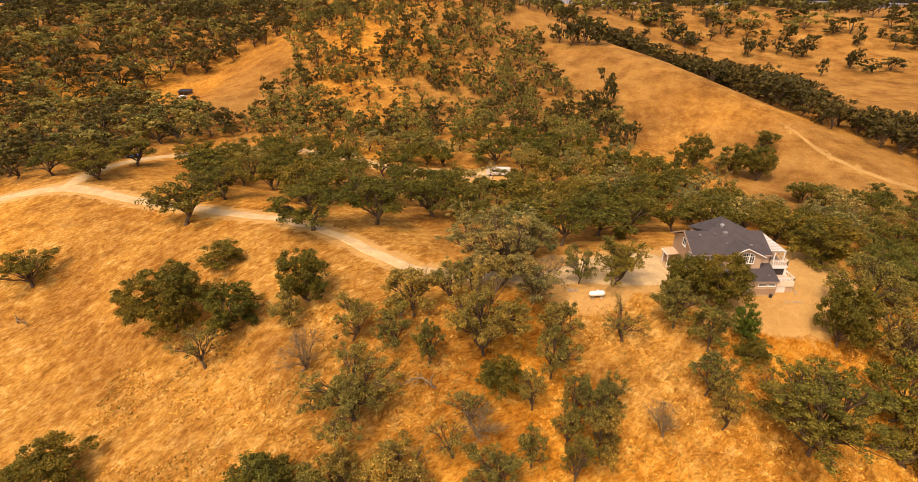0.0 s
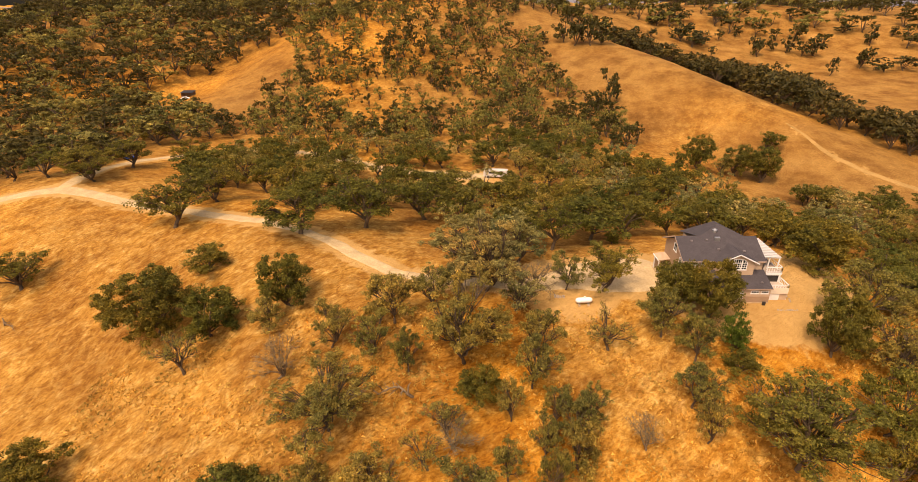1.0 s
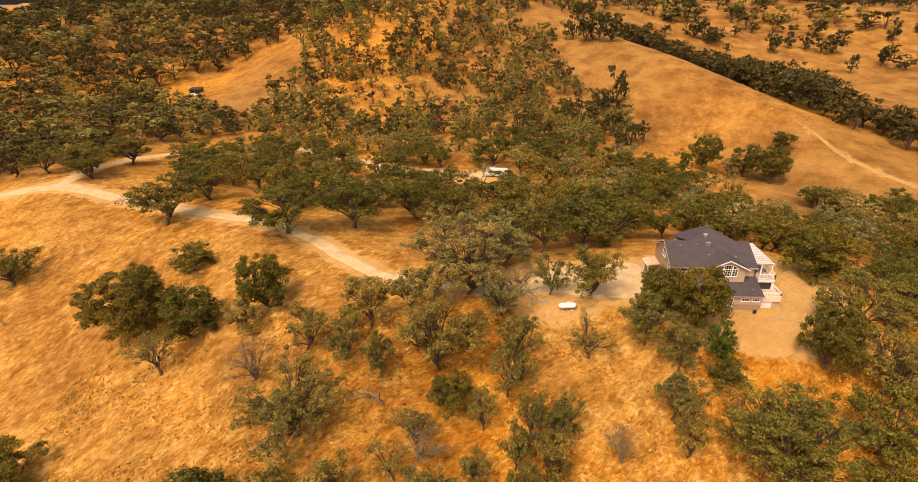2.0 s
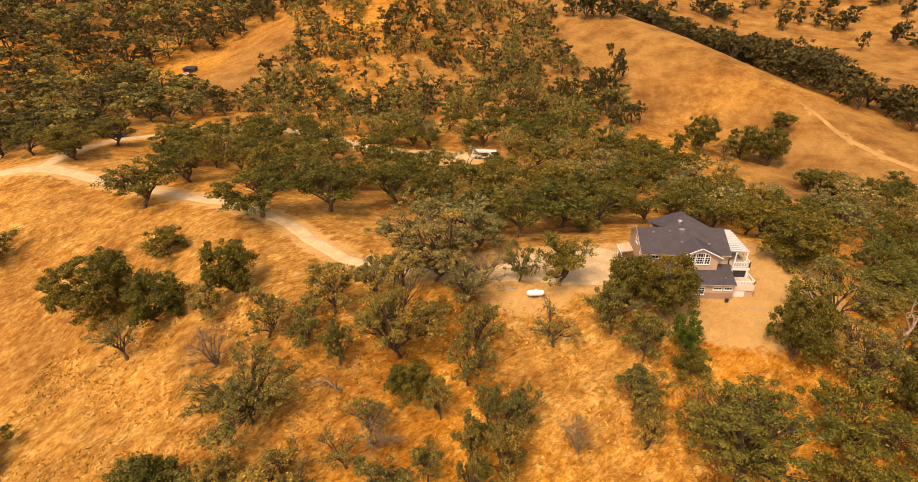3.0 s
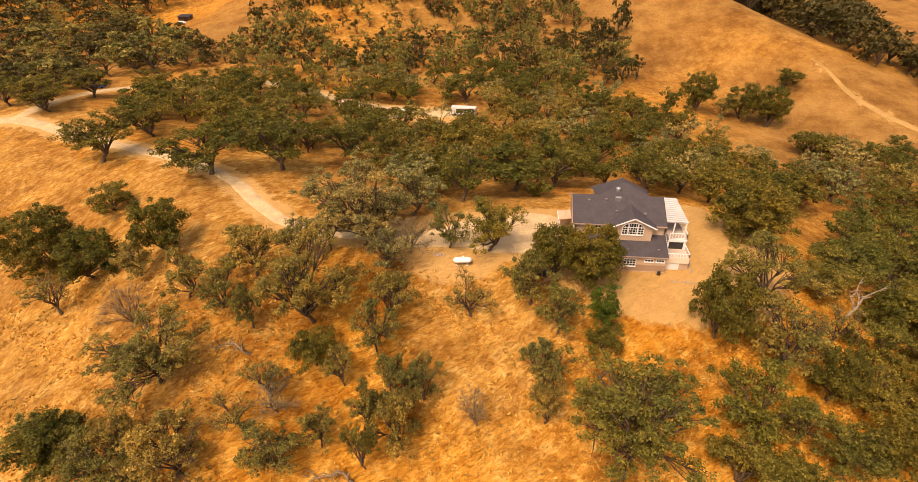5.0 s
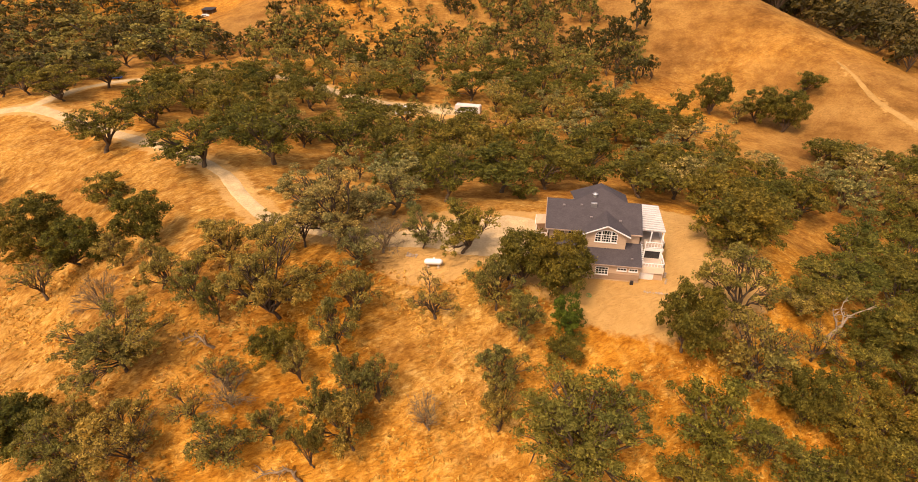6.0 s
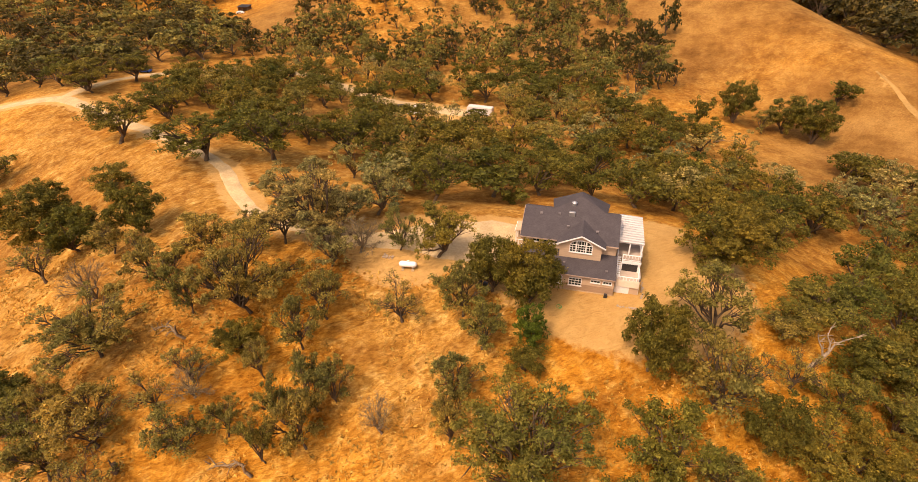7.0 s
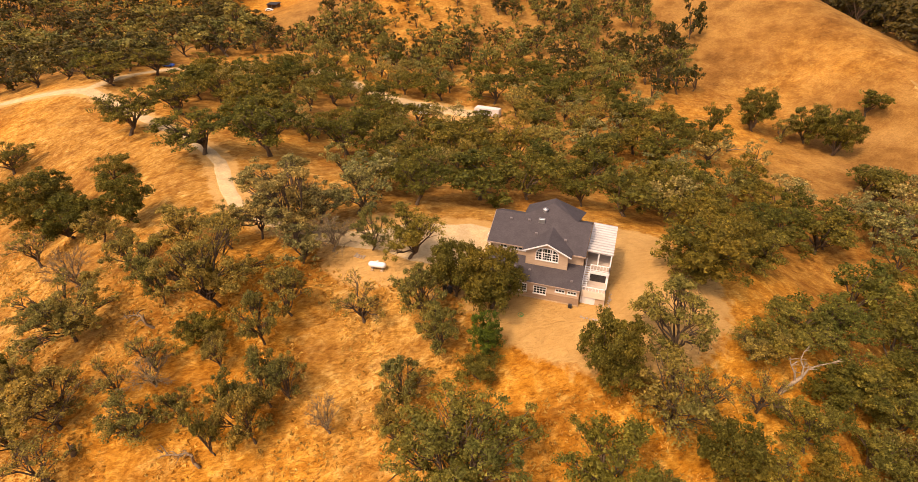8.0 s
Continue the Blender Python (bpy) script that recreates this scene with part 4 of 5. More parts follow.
fallen_limb(-3.5, 59.7, 5.6, 176, 1.9, 9, 1, "grey dead limb arched over the dry grass", GREYWOOD)
fallen_limb(14.4, 46.9, 6.2, 186, 1.5, 8, 2, "bare fallen branch lying among oaks", GREYWOOD)
fallen_limb(86.0, 180.5, 8.0, 24, 0.3, 3, 3, "long dark log lying on the hillside", GREYWOOD)
fallen_limb(-93.0, 92.2, 4.2, -35, 1.1, 5, 4, "broken grey snag on a bare slope", GREYWOOD)


def build_snag(x, y):
    """A bleached dead oak: a leaning trunk with three crooked limbs."""
    rnd = random.Random(9)
    v, f = [], []
    trunk = [Vector(p) for p in ((-0.3, 0, -0.6), (0, 0, 0.2), (0.9, 0.15, 1.5), (1.9, 0.4, 2.6))]
    ring_tube(v, f, trunk, [0.40, 0.34, 0.28, 0.22], 8)
    for limb, r in ((((1.2, 0.2, 1.9), (0.9, 0.5, 3.2), (0.2, 0.7, 4.3), (-0.2, 0.8, 5.2)), 0.20),
                    (((1.9, 0.4, 2.5), (2.5, 0.7, 3.7), (3.6, 0.9, 4.3), (5.2, 1.0, 4.8)), 0.24),
                    (((1.9, 0.4, 2.5), (1.9, 0.8, 3.9), (1.4, 1.2, 4.9), (1.6, 1.5, 6.0)), 0.19)):
        pts = [Vector(p) for p in limb]
        ring_tube(v, f, pts, [r * 0.8, r * 0.6, r * 0.4, 0.04], 6)
        for i in range(9):
            p = pts[1 + i % 3]
            q = p + Vector((rnd.uniform(-0.7, 1.0), rnd.uniform(-0.6, 0.8), rnd.uniform(0.2, 1.1)))
            ring_tube(v, f, [p, p.lerp(q, 0.5) + Vector((0.1, 0, 0.1)), q], [0.075, 0.05, 0.015], 4)
    ob = link_mesh("dead_tree", v, f, DEADWOOD, smooth=True)
    ob.matrix_basis = pose(x, y, land_z(x, y), 0, 0, 14)
    tagged(ob, "bleached leaning dead oak with crooked bare limbs", "dead tree", "dead wood on the slope")


build_snag(83.2, 78.0)


def build_stump(x, y):
    v, f = [], []
    ring_tube(v, f, [Vector((0, 0, -0.3)), Vector((0.05, 0, 0.1)), Vector((0.1, 0.05, 0.8)), Vector((0.2, 0.1, 1.5))], [0.5, 0.42, 0.36, 0.26], 8)
    ring_tube(v, f, [Vector((0.1, 0, 0.7)), Vector((-0.3, 0.1, 1.3)), Vector((-0.5, 0.2, 1.9))], [0.2, 0.14, 0.05], 6)
    ob = link_mesh("tree_stump", v, f, BARK, smooth=True)
    ob.matrix_basis = pose(x, y, land_z(x, y))
    tagged(ob, "dark broken oak stump in orange grass", "stump")


build_stump(-2.4, 43.0)


# ---- the house ----
def window(parent, name, x0, x1, z0, z1, y, cols, rows, face="y", arch=0.0, trim=0.09):
    """A white framed window of glazed lights, set on a wall; face y looks towards -y, face x towards -x."""
    def turn(bm):
        if face == "x":
            bmesh.ops.transform(bm, matrix=Matrix(((0, 1, 0, 0), (1, 0, 0, 0), (0, 0, 1, 0), (0, 0, 0, 1))), verts=bm.verts)
        return bm
    w = bpy.data.objects.new(name, None)
    scene.collection.objects.link(w)
    w.parent = parent
    cx, half = (x0 + x1) / 2, (x1 - x0) / 2

    def top(x):
        return z1 + arch * math.sqrt(max(0.0, 1 - ((x - cx) / half) ** 2)) if arch else z1
    steps = 10 if arch else 1
    arc = [(x0 + (x1 - x0) * i / steps, top(x0 + (x1 - x0) * i / steps)) for i in range(steps + 1)]
    part("pane", turn(prism([(x1, z0), (x0, z0)] + arc, "y", y - 0.02, y + 0.03)), GLASS, w, "dark reflecting glass")
    bm = bmesh.new()
    ring = [(x0, z0)] + arc + [(x1, z0)]
    for (a, b), (c, d) in zip(ring, ring[1:] + ring[:1]):
        add_bar(bm, (a, y - 0.04, b), (c, y - 0.04, d), trim, 0.10)
    part("frame", turn(bm), WHITE, w)
    bm = bmesh.new()
    for i in range(1, cols):
        x = x0 + (x1 - x0) * i / cols
        add_bar(bm, (x, y - 0.035, z0), (x, y - 0.035, top(x)), 0.045)
    for j in range(1, rows):
        z = z0 + (z1 - z0) * j / rows
        add_bar(bm, (x0, y - 0.035, z), (x1, y - 0.035, z), 0.045)
    if arch:
        add_bar(bm, (x0, y - 0.035, z1), (x1, y - 0.035, z1), 0.09)
        for x in (x0 + (x1 - x0) * 0.29, x0 + (x1 - x0) * 0.71):
            add_bar(bm, (x, y - 0.045, z0), (x, y - 0.045, top(x)), 0.12)
    part("glazing_bar", turn(bm), WHITE, w)
    part("sill", turn(box(x0 - 0.1, x1 + 0.1, y - 0.12, y, z0 - 0.13, z0 - 0.05)), WHITE, w)
    return w


def slab(corners, thick):
    """A sloping sheet of the given thickness through four corners."""
    bm = bmesh.new()
    c = [Vector(p) for p in corners]
    n = (c[1] - c[0]).cross(c[3] - c[0]).normalized()
    if n.z < 0:
        n = -n
    hi = [bm.verts.new(p) for p in c]
    lo = [bm.verts.new(p - n * thick) for p in c]
    bm.faces.new(hi)
    bm.faces.new(lo[::-1])
    for i in range(4):
        j = (i + 1) % 4
        bm.faces.new((hi[i], hi[j], lo[j], lo[i]))
    return bm


def railing(parent, p, q, height=1.0, gap=0.42):
    """A white deck railing between two points: posts, two rails and balusters."""
    p, q = Vector(p), Vector(q)
    r = bpy.data.objects.new("railing", None)
    scene.collection.objects.link(r)
    r.parent = parent
    up = Vector((0, 0, height))
    part("top_rail", bar(p + up, q + up, 0.10), WHITE, r)
    part("bottom_rail", bar(p + up * 0.14, q + up * 0.14, 0.07), WHITE, r)
    for e in (p, q):
        part("post", bar(e, e + up * 1.06, 0.12), WHITE, r)
    n = max(2, int((q - p).length / gap))
    for i in range(1, n):
        c = p.lerp(q, i / n)
        part("baluster", bar(c + up * 0.14, c + up, 0.05), WHITE, r)


def build_house():
    h = thing("house", (0, 0, 0), "two-storey tan house with charcoal shingle roof and white trim", "house")
    X0, X1 = 41.8, 55.6        # gable ends
    YF, YB = 82.6, 91.6        # upper front and back walls
    YL = 78.9                  # lower front wall
    EAVE, RIDGE, YR = 6.0, 8.5, 87.1
    # walls
    wt = 0.2
    part("wall", box(X0, X1, YF, YF + wt, -0.8, 5.9), WALL, h)
    part("wall", box(X0, X1, YB - wt, YB, -0.8, 5.9), WALL, h)
    gable = [(YF, -0.8), (YB, -0.8), (YB, 5.85), (YR, 8.2), (YF, 5.85)]
    part("gable_wall", prism(gable, "x", X0 - 0.004, X0 + wt), WALL_BROWN, h)
    part("gable_wall", prism(gable, "x", X1 - wt, X1 + 0.004), WALL, h)
    # lower front storey
    part("lower_wall", box(X0, X1, YL, YL + wt, -1.4, 2.55), WALL, h)
    side = [(YL + wt, -1.4), (YF, -1.4), (YF, 4.05), (YL + wt, 2.62)]
    part("lower_wall", prism(side, "x", X0, X0 + wt), WALL_BROWN, h)
    part("lower_wall", prism(side, "x", X1 - wt, X1), WALL, h)
    part("foundation", box(X0 - 0.05, X1 + 0.05, YL - 0.06, YL, -1.5, -0.25), CONCRETE, h)
    # roofs
    part("roof", slab([(X0 - 0.5, YF - 0.45, EAVE - 0.1), (X1, YF - 0.45, EAVE - 0.1), (X1, YR, RIDGE), (X0 - 0.5, YR, RIDGE)], 0.16), SHINGLE, h)
    part("roof", slab([(X0 - 0.5, YB + 0.6, EAVE - 0.1), (X0 - 0.5, YR + 0.002, RIDGE), (X1, YR + 0.002, RIDGE), (X1, YB + 0.6, EAVE - 0.1)], 0.16), SHINGLE, h)
    part("lower_roof", slab([(X0 - 0.4, YL - 0.35, 2.58), (X1 + 0.1, YL - 0.35, 2.58), (X1 + 0.1, YF, 4.12), (X0 - 0.4, YF, 4.12)], 0.14), SHINGLE, h)
    part("fascia", box(X0 - 0.5, X1, YF - 0.51, YF - 0.45, EAVE - 0.30, EAVE - 0.10), TRIM, h)
    part("fascia", box(X0 - 0.4, X1 + 0.1, YL - 0.41, YL - 0.35, 2.42, 2.575), TRIM, h)
    bm = bmesh.new()
    add_bar(bm, (X0 - 0.53, YF - 0.47, EAVE - 0.16), (X0 - 0.53, YR, RIDGE - 0.06), 0.06, 0.22)
    add_bar(bm, (X0 - 0.53, YB + 0.62, EAVE - 0.16), (X0 - 0.53, YR, RIDGE - 0.06), 0.06, 0.22)
    part("barge_board", bm, TRIM, h)
    # hipped rise over the back rooms
    bm = bmesh.new()
    ap = [bm.verts.new(p) for p in ((49.6, 89.4, 9.75), (49.6, 91.0, 9.75))]
    fo = [bm.verts.new(p) for p in ((45.6, 87.0, 8.42), (53.6, 87.0, 8.42), (54.2, 94.2, 6.3), (45.0, 94.2, 6.3))]
    for q in ((fo[0], fo[1], ap[0]), (fo[1], fo[2], ap[1], ap[0]), (fo[2], fo[3], ap[1]), (fo[3], fo[0], ap[0], ap[1]), (fo[3], fo[2], fo[1], fo[0])):
        bm.faces.new(q)
    part("hip_roof", bm, SHINGLE, h)
    part("wall", box(45.6, 53.6, YB + 0.006, 93.6, -0.6, 6.3), WALL, h)
    # front gable
    d = bpy.data.objects.new("dormer", None)
    scene.collection.objects.link(d)
    d.parent = h
    GL, GR, GX, GY = 47.3, 53.3, 50.3, 81.4
    part("wall", prism([(GL, 3.2), (GR, 3.2), (GR, 6.25), (GX, 7.60), (GL, 6.25)], "y", GY, 84.5), WALL, d)
    for s, ex in ((-1, GL - 0.5), (1, GR + 0.5)):
        part("roof", slab([(ex, GY - 0.45, 6.10), (GX + s * 0.003, GY - 0.45, 7.80), (GX + s * 0.003, 86.3, 7.80), (ex, 83.0, 6.10)], 0.15), SHINGLE, d)
        part("barge_board", bar((ex, GY - 0.50, 6.02), (GX, GY - 0.50, 7.71), 0.07, 0.18), WHITE, d)
    window(d, "window", 48.75, 51.95, 4.75, 6.0, GY, 8, 3, arch=0.75)
    # windows of the lower and upper storey
    for x0, x1, z0, z1, c, r in ((49.2, 51.0, 0.65, 1.95, 4, 3), (46.7, 48.2, 0.65, 1.95, 4, 3), (42.8, 44.6, 0.65, 1.95, 4, 3), (52.3, 53.6, 1.55, 2.0, 3, 1), (54.0, 55.2, 1.55, 2.0, 3, 1)):
        window(h, "window", x0, x1, z0, z1, YL - 0.035, c, r)
    for x0 in (43.2, 44.8, 46.0):
        window(h, "window", x0, x0 + 1.0, 5.0, 5.55, YF, 2, 1, trim=0.06)
    window(h, "window", 86.3, 87.6, 5.6, 7.0, X0, 2, 2, face="x")
    window(h, "window", 83.6, 84.6, 4.4, 5.5, X0, 2, 2, face="x")
    window(h, "window", 84.4, 85.8, 1.0, 2.3, X0, 2, 2, face="x")
    # lap boards of the front walls
    for i in range(17):
        z = -0.20 + 0.16 * i
        part("siding_board", prism([(YL - 0.035, z), (YL - 0.002, z), (YL - 0.002, z + 0.155), (YL - 0.012, z + 0.155)], "x", X0 + 0.02, X1 - 0.02), WALL_BROWN if i < 7 else WALL, h)
    # roof fittings
    part("flue_box", box(48.0, 48.9, 86.0, 86.5, 7.9, 8.6, 0.03), STEEL, h, "galvanised flue housing")
    bm = bmesh.new()
    bmesh.ops.create_cone(bm, cap_ends=True, segments=12, radius1=0.34, radius2=0.30, depth=0.5, matrix=Matrix.Translation((48.6, 88.0, 9.05)))
    bmesh.ops.create_cone(bm, cap_ends=True, segments=12, radius1=0.45, radius2=0.1, depth=0.22, matrix=Matrix.Translation((48.6, 88.0, 9.40)))
    part("turbine_vent", bm, STEEL, h, "round metal turbine vent")
    for x, y in ((48.1, 84.3), (43.9, 86.0), (52.4, 84.0), (46.6, 86.2)):
        z = EAVE - 0.1 + (y - YF + 0.6) * (RIDGE - EAVE + 0.1) / (YR - YF + 0.6)
        part("roof_vent", box(x - 0.2, x + 0.2, y - 0.16, y + 0.16, z - 0.05, z + 0.22, 0.03), VENT, h)
    for x, y in ((48.2, 80.4), (54.3, 79.8), (46.0, 80.6)):
        z = 2.5 + (y - YL + 0.55) * 1.62 / (YF - YL + 0.55)
        part("roof_vent", box(x - 0.18, x + 0.18, y - 0.15, y + 0.15, z - 0.05, z + 0.18, 0.03), VENT, h)
    return h


def build_deck():
    k = thing("deck", (57, 83, 0), "white painted two-level deck with railings and a corrugated cover", "deck")
    off = Matrix.Translation((-57, -83, 0))

    def put(name, bm, m, parent=None, label=""):
        bmesh.ops.transform(bm, matrix=off, verts=bm.verts)
        return part(name, bm, m, parent or k, label)
    # flat corrugated cover on posts
    cover = bpy.data.objects.new("cover", None)
    scene.collection.objects.link(cover)
    cover.parent = k
    put("cover_sheet", slab([(55.62, 84.1, 5.76), (59.25, 84.1, 5.62), (59.25, 92.4, 5.66), (55.62, 92.4, 5.80)], 0.04), STEEL, cover, "grey sheet under the ribs")
    n = 12
    for i in range(n):
        y0, y1 = 84.1 + 8.3 * i / n, 84.1 + 8.3 * (i + 0.62) / n
        put("cover_panel", slab([(55.62, y0, 5.86), (59.25, y0, 5.72), (59.25, y1, 5.72), (55.62, y1, 5.86)], 0.07), CANOPY, cover)
    put("beam", bar((55.7, 84.25, 5.66), (59.15, 84.25, 5.54), 0.16), WHITE)
    put("beam", bar((59.1, 84.2, 5.52), (59.1, 92.3, 5.56), 0.16), WHITE)
    for x, y, top in ((59.05, 84.25, 5.5), (59.05, 88.2, 5.5), (59.05, 92.2, 5.5), (57.3, 84.25, 5.6)):
        put("post", box(x - 0.09, x + 0.09, y - 0.09, y + 0.09, 3.4, top), WHITE)
    for x, y, top in ((59.0, 82.85, 3.2), (59.0, 88.2, 3.2), (59.0, 92.2, 3.2), (59.0, 79.9, 1.5)):
        put("post", box(x - 0.09, x + 0.09, y - 0.09, y + 0.09, -0.9, top), WHITE)
    # upper floor, lower landing, and what stands under them
    put("upper_floor", box(55.63, 59.15, 84.15, 92.4, 3.25, 3.45), DECK)
    put("upper_floor", box(56.40, 59.15, 82.70, 84.146, 3.25, 3.45), DECK)
    put("deck_fascia", box(56.40, 59.15, 82.61, 82.70, 3.10, 3.47), WHITE)
    put("lower_floor", box(55.75, 59.05, 79.75, 84.1, 1.42, 1.60), DECK)
    put("deck_fascia", box(55.75, 59.05, 79.68, 79.75, 1.30, 1.62), WHITE)
    put("skirt", box(57.80, 59.05, 79.80, 79.88, -0.9, 1.42), WALL)
    put("skirt", box(58.97, 59.05, 79.88, 84.1, -0.9, 1.42), WALL)
    put("door_frame", box(55.75, 57.80, 79.80, 79.88, -0.75, 1.42), WHITE)
    put("panel_door", box(55.9, 57.66, 79.74, 79.80, -0.66, 1.28, 0.02), WHITE, label="white panelled storage door")
    # a dark painted sheet stands for the shade inside the framed opening
    put("porch_shade_screen", box(56.4, 58.75, 82.80, 82.86, 1.62, 3.1), DARK, label="screened opening with its inner shade painted dark")
    bm = bmesh.new()
    for a, b in (((56.45, 82.74, 1.6), (56.45, 82.74, 3.2)), ((58.85, 82.74, 1.6), (58.85, 82.74, 3.2)), ((56.45, 82.74, 3.05), (58.85, 82.74, 3.05))):
        add_bar(bm, a, b, 0.18)
    put("porch_frame", bm, WHITE)
    for i in range(9):
        y, z = 84.0 - 0.30 * i, 3.25 - 0.19 * i
        put("step", box(55.72, 56.35, y - 0.32, y, z - 0.06, z), WHITE)
    o = Vector((57, 83, 0))
    for a, b in (((56.45, 82.75, 3.45), (59.05, 82.75, 3.45)), ((59.05, 82.75, 3.45), (59.05, 92.3, 3.45)), ((55.85, 79.8, 1.60), (59.0, 79.8, 1.60)), ((59.0, 79.8, 1.60), (59.0, 82.5, 1.60)),
                 ((55.74, 84.0, 3.45), (55.74, 80.0, 1.65))):
        railing(k, Vector(a) - o, Vector(b) - o)
    # cream lap siding of the landing's parapet and the stair's side wall
    for i in range(7):
        z = 1.00 + 0.16 * i
        put("siding_board", prism([(79.60, z), (79.665, z), (79.665, z + 0.155), (79.64, z + 0.155)], "x", 55.75, 59.05), LAP)


def build_porch():
    p = thing("porch", (40.7, 89.8, 0), "small tan entry porch with white posts and trim", "porch")
    part("roof", slab([(-1.0, -1.5, 2.95), (1.15, -1.5, 3.25), (1.15, 1.5, 3.25), (-1.0, 1.5, 2.95)], 0.12), WALL, p)
    part("fascia", box(-1.08, -1.0, -1.5, 1.5, 2.72, 2.94), WHITE, p)
    part("wall", box(-0.85, 1.15, 1.2, 1.32, -0.4, 2.9), WALL, p)
    part("floor", box(-0.95, 1.15, -1.4, 1.4, -0.5, 0.2), CONCRETE, p)
    for y in (-1.3, 0.9):
        part("post", box(-0.92, -0.76, y - 0.08, y + 0.08, 0.2, 2.75), WHITE, p)
    railing(p, (-0.84, -1.3, 0.2), (0.9, -1.3, 0.2), 0.9)
    part("step", box(-1.4, -0.95, -0.8, 0.7, -0.4, 0.04), CONCRETE, p)


build_house()
build_deck()
build_porch()

# paving along the front of the house
for x0, x1 in ((48.2, 50.9), (50.94, 53.7), (53.74, 56.4), (56.44, 59.2)):
    part("paving_slab", box(x0, x1, 77.7, 78.78, land_z(54, 77.8) - 0.3, land_z(54, 77.8) + 0.06, 0.02), CONCRETE)
for ob in list(scene.objects):
    if ob.name.startswith("paving_slab"):
        tagged(ob, "cracked pale concrete slab along the house wall", "paving", "paving of the yard", "structure")


# ---- the gas tank ----
def build_tank(x, y):
    z = land_z(x, y)
    t = thing("gas_tank", (x, y, z), "white horizontal propane tank on concrete feet", "tank")
    bm = bmesh.new()
    prof = [(-1.48, 0.02), (-1.42, 0.22), (-1.30, 0.36), (-1.10, 0.46), (-0.95, 0.48), (0.95, 0.48), (1.10, 0.46), (1.30, 0.36), (1.42, 0.22), (1.48, 0.02)]
    rings = [[bm.verts.new((a, r * math.cos(6.2832 * i / 24), 0.86 + r * math.sin(6.2832 * i / 24))) for i in range(24)] for a, r in prof]
    for a, b in zip(rings, rings[1:]):
        for i in range(24):
            bm.faces.new((a[i], a[(i + 1) % 24], b[(i + 1) % 24], b[i]))
    bm.faces.new(rings[0])
    bm.faces.new(rings[-1])
    part("shell", bm, TANK, t, smooth=True)
    bm = bmesh.new()
    bmesh.ops.create_cone(bm, cap_ends=True, segments=16, radius1=0.2, radius2=0.18, depth=0.26, matrix=Matrix.Translation((0.1, 0, 1.42)))
    part("valve_dome", bm, TANK, t)
    for a in (-0.8, 0.8):
        part("saddle", prism([(-0.36, 0.1), (0.36, 0.1), (0.30, 0.52), (-0.30, 0.52)], "x", a - 0.1, a + 0.1), STEEL, t)
        part("foot", box(a - 0.22, a + 0.22, -0.55, 0.55, -0.3, 0.12, 0.02), CONCRETE, t)
    t.rotation_euler = (0, 0, radians(6))


build_tank(24.3, 78.9)


# ---- small things of the yard ----
def build_bin(x, y, turn):
    t = thing("wheeled_bin", (x, y, land_z(x, y)), "dark plastic wheeled bin standing beside the drive", "bin", "bins by the drive")
    t.rotation_euler = (0, 0, radians(turn))
    bm = bmesh.new()
    lo = [bm.verts.new(p) for p in ((-0.24, -0.26, 0.05), (0.24, -0.26, 0.05), (0.24, 0.26, 0.05), (-0.24, 0.26, 0.05))]
    hi = [bm.verts.new(p) for p in ((-0.31, -0.34, 1.0), (0.31, -0.34, 1.0), (0.31, 0.34, 1.0), (-0.31, 0.34, 1.0))]
    bm.faces.new(lo[::-1])
    bm.faces.new(hi)
    for i in range(4):
        j = (i + 1) % 4
        bm.faces.new((lo[i], lo[j], hi[j], hi[i]))
    part("body", bm, DARK, t)
    part("lid", prism([(-0.37, 1.0), (0.37, 1.0), (0.37, 1.05), (0.0, 1.12), (-0.37, 1.08)], "x", -0.33, 0.33), DARK, t)
    for s in (-1, 1):
        bm = bmesh.new()
        bmesh.ops.create_cone(bm, cap_ends=True, segments=12, radius1=0.11, radius2=0.11, depth=0.06, matrix=Matrix.Translation((s * 0.27, 0.26, 0.11)) @ Matrix.Rotation(math.pi / 2, 4, "Y"))
        part("wheel", bm, RUBBER, t)


build_bin(36.4, 76.9, 10)
build_bin(37.3, 76.6, -8)


def build_grill(x, y):
    t = thing("barbecue", (x, y, land_z(x, y)), "dark covered barbecue standing against the house wall", "barbecue")
    t.scale = (0.55, 0.6, 0.65)
    part("cabinet", box(-0.45, 0.45, -0.25, 0.25, 0.1, 0.85, 0.03), DARK, t)
    part("hood", prism([(-0.27, 0.85), (0.27, 0.85), (0.22, 1.12), (0.0, 1.2), (-0.2, 1.1)], "x", -0.42, 0.42), DARK, t)
    for a in (-0.38, 0.38):
        for b in (-0.2, 0.2):
            part("leg", box(a - 0.03, a + 0.03, b - 0.03, b + 0.03, -0.05, 0.1), STEEL, t)


build_grill(54.6, 78.35)


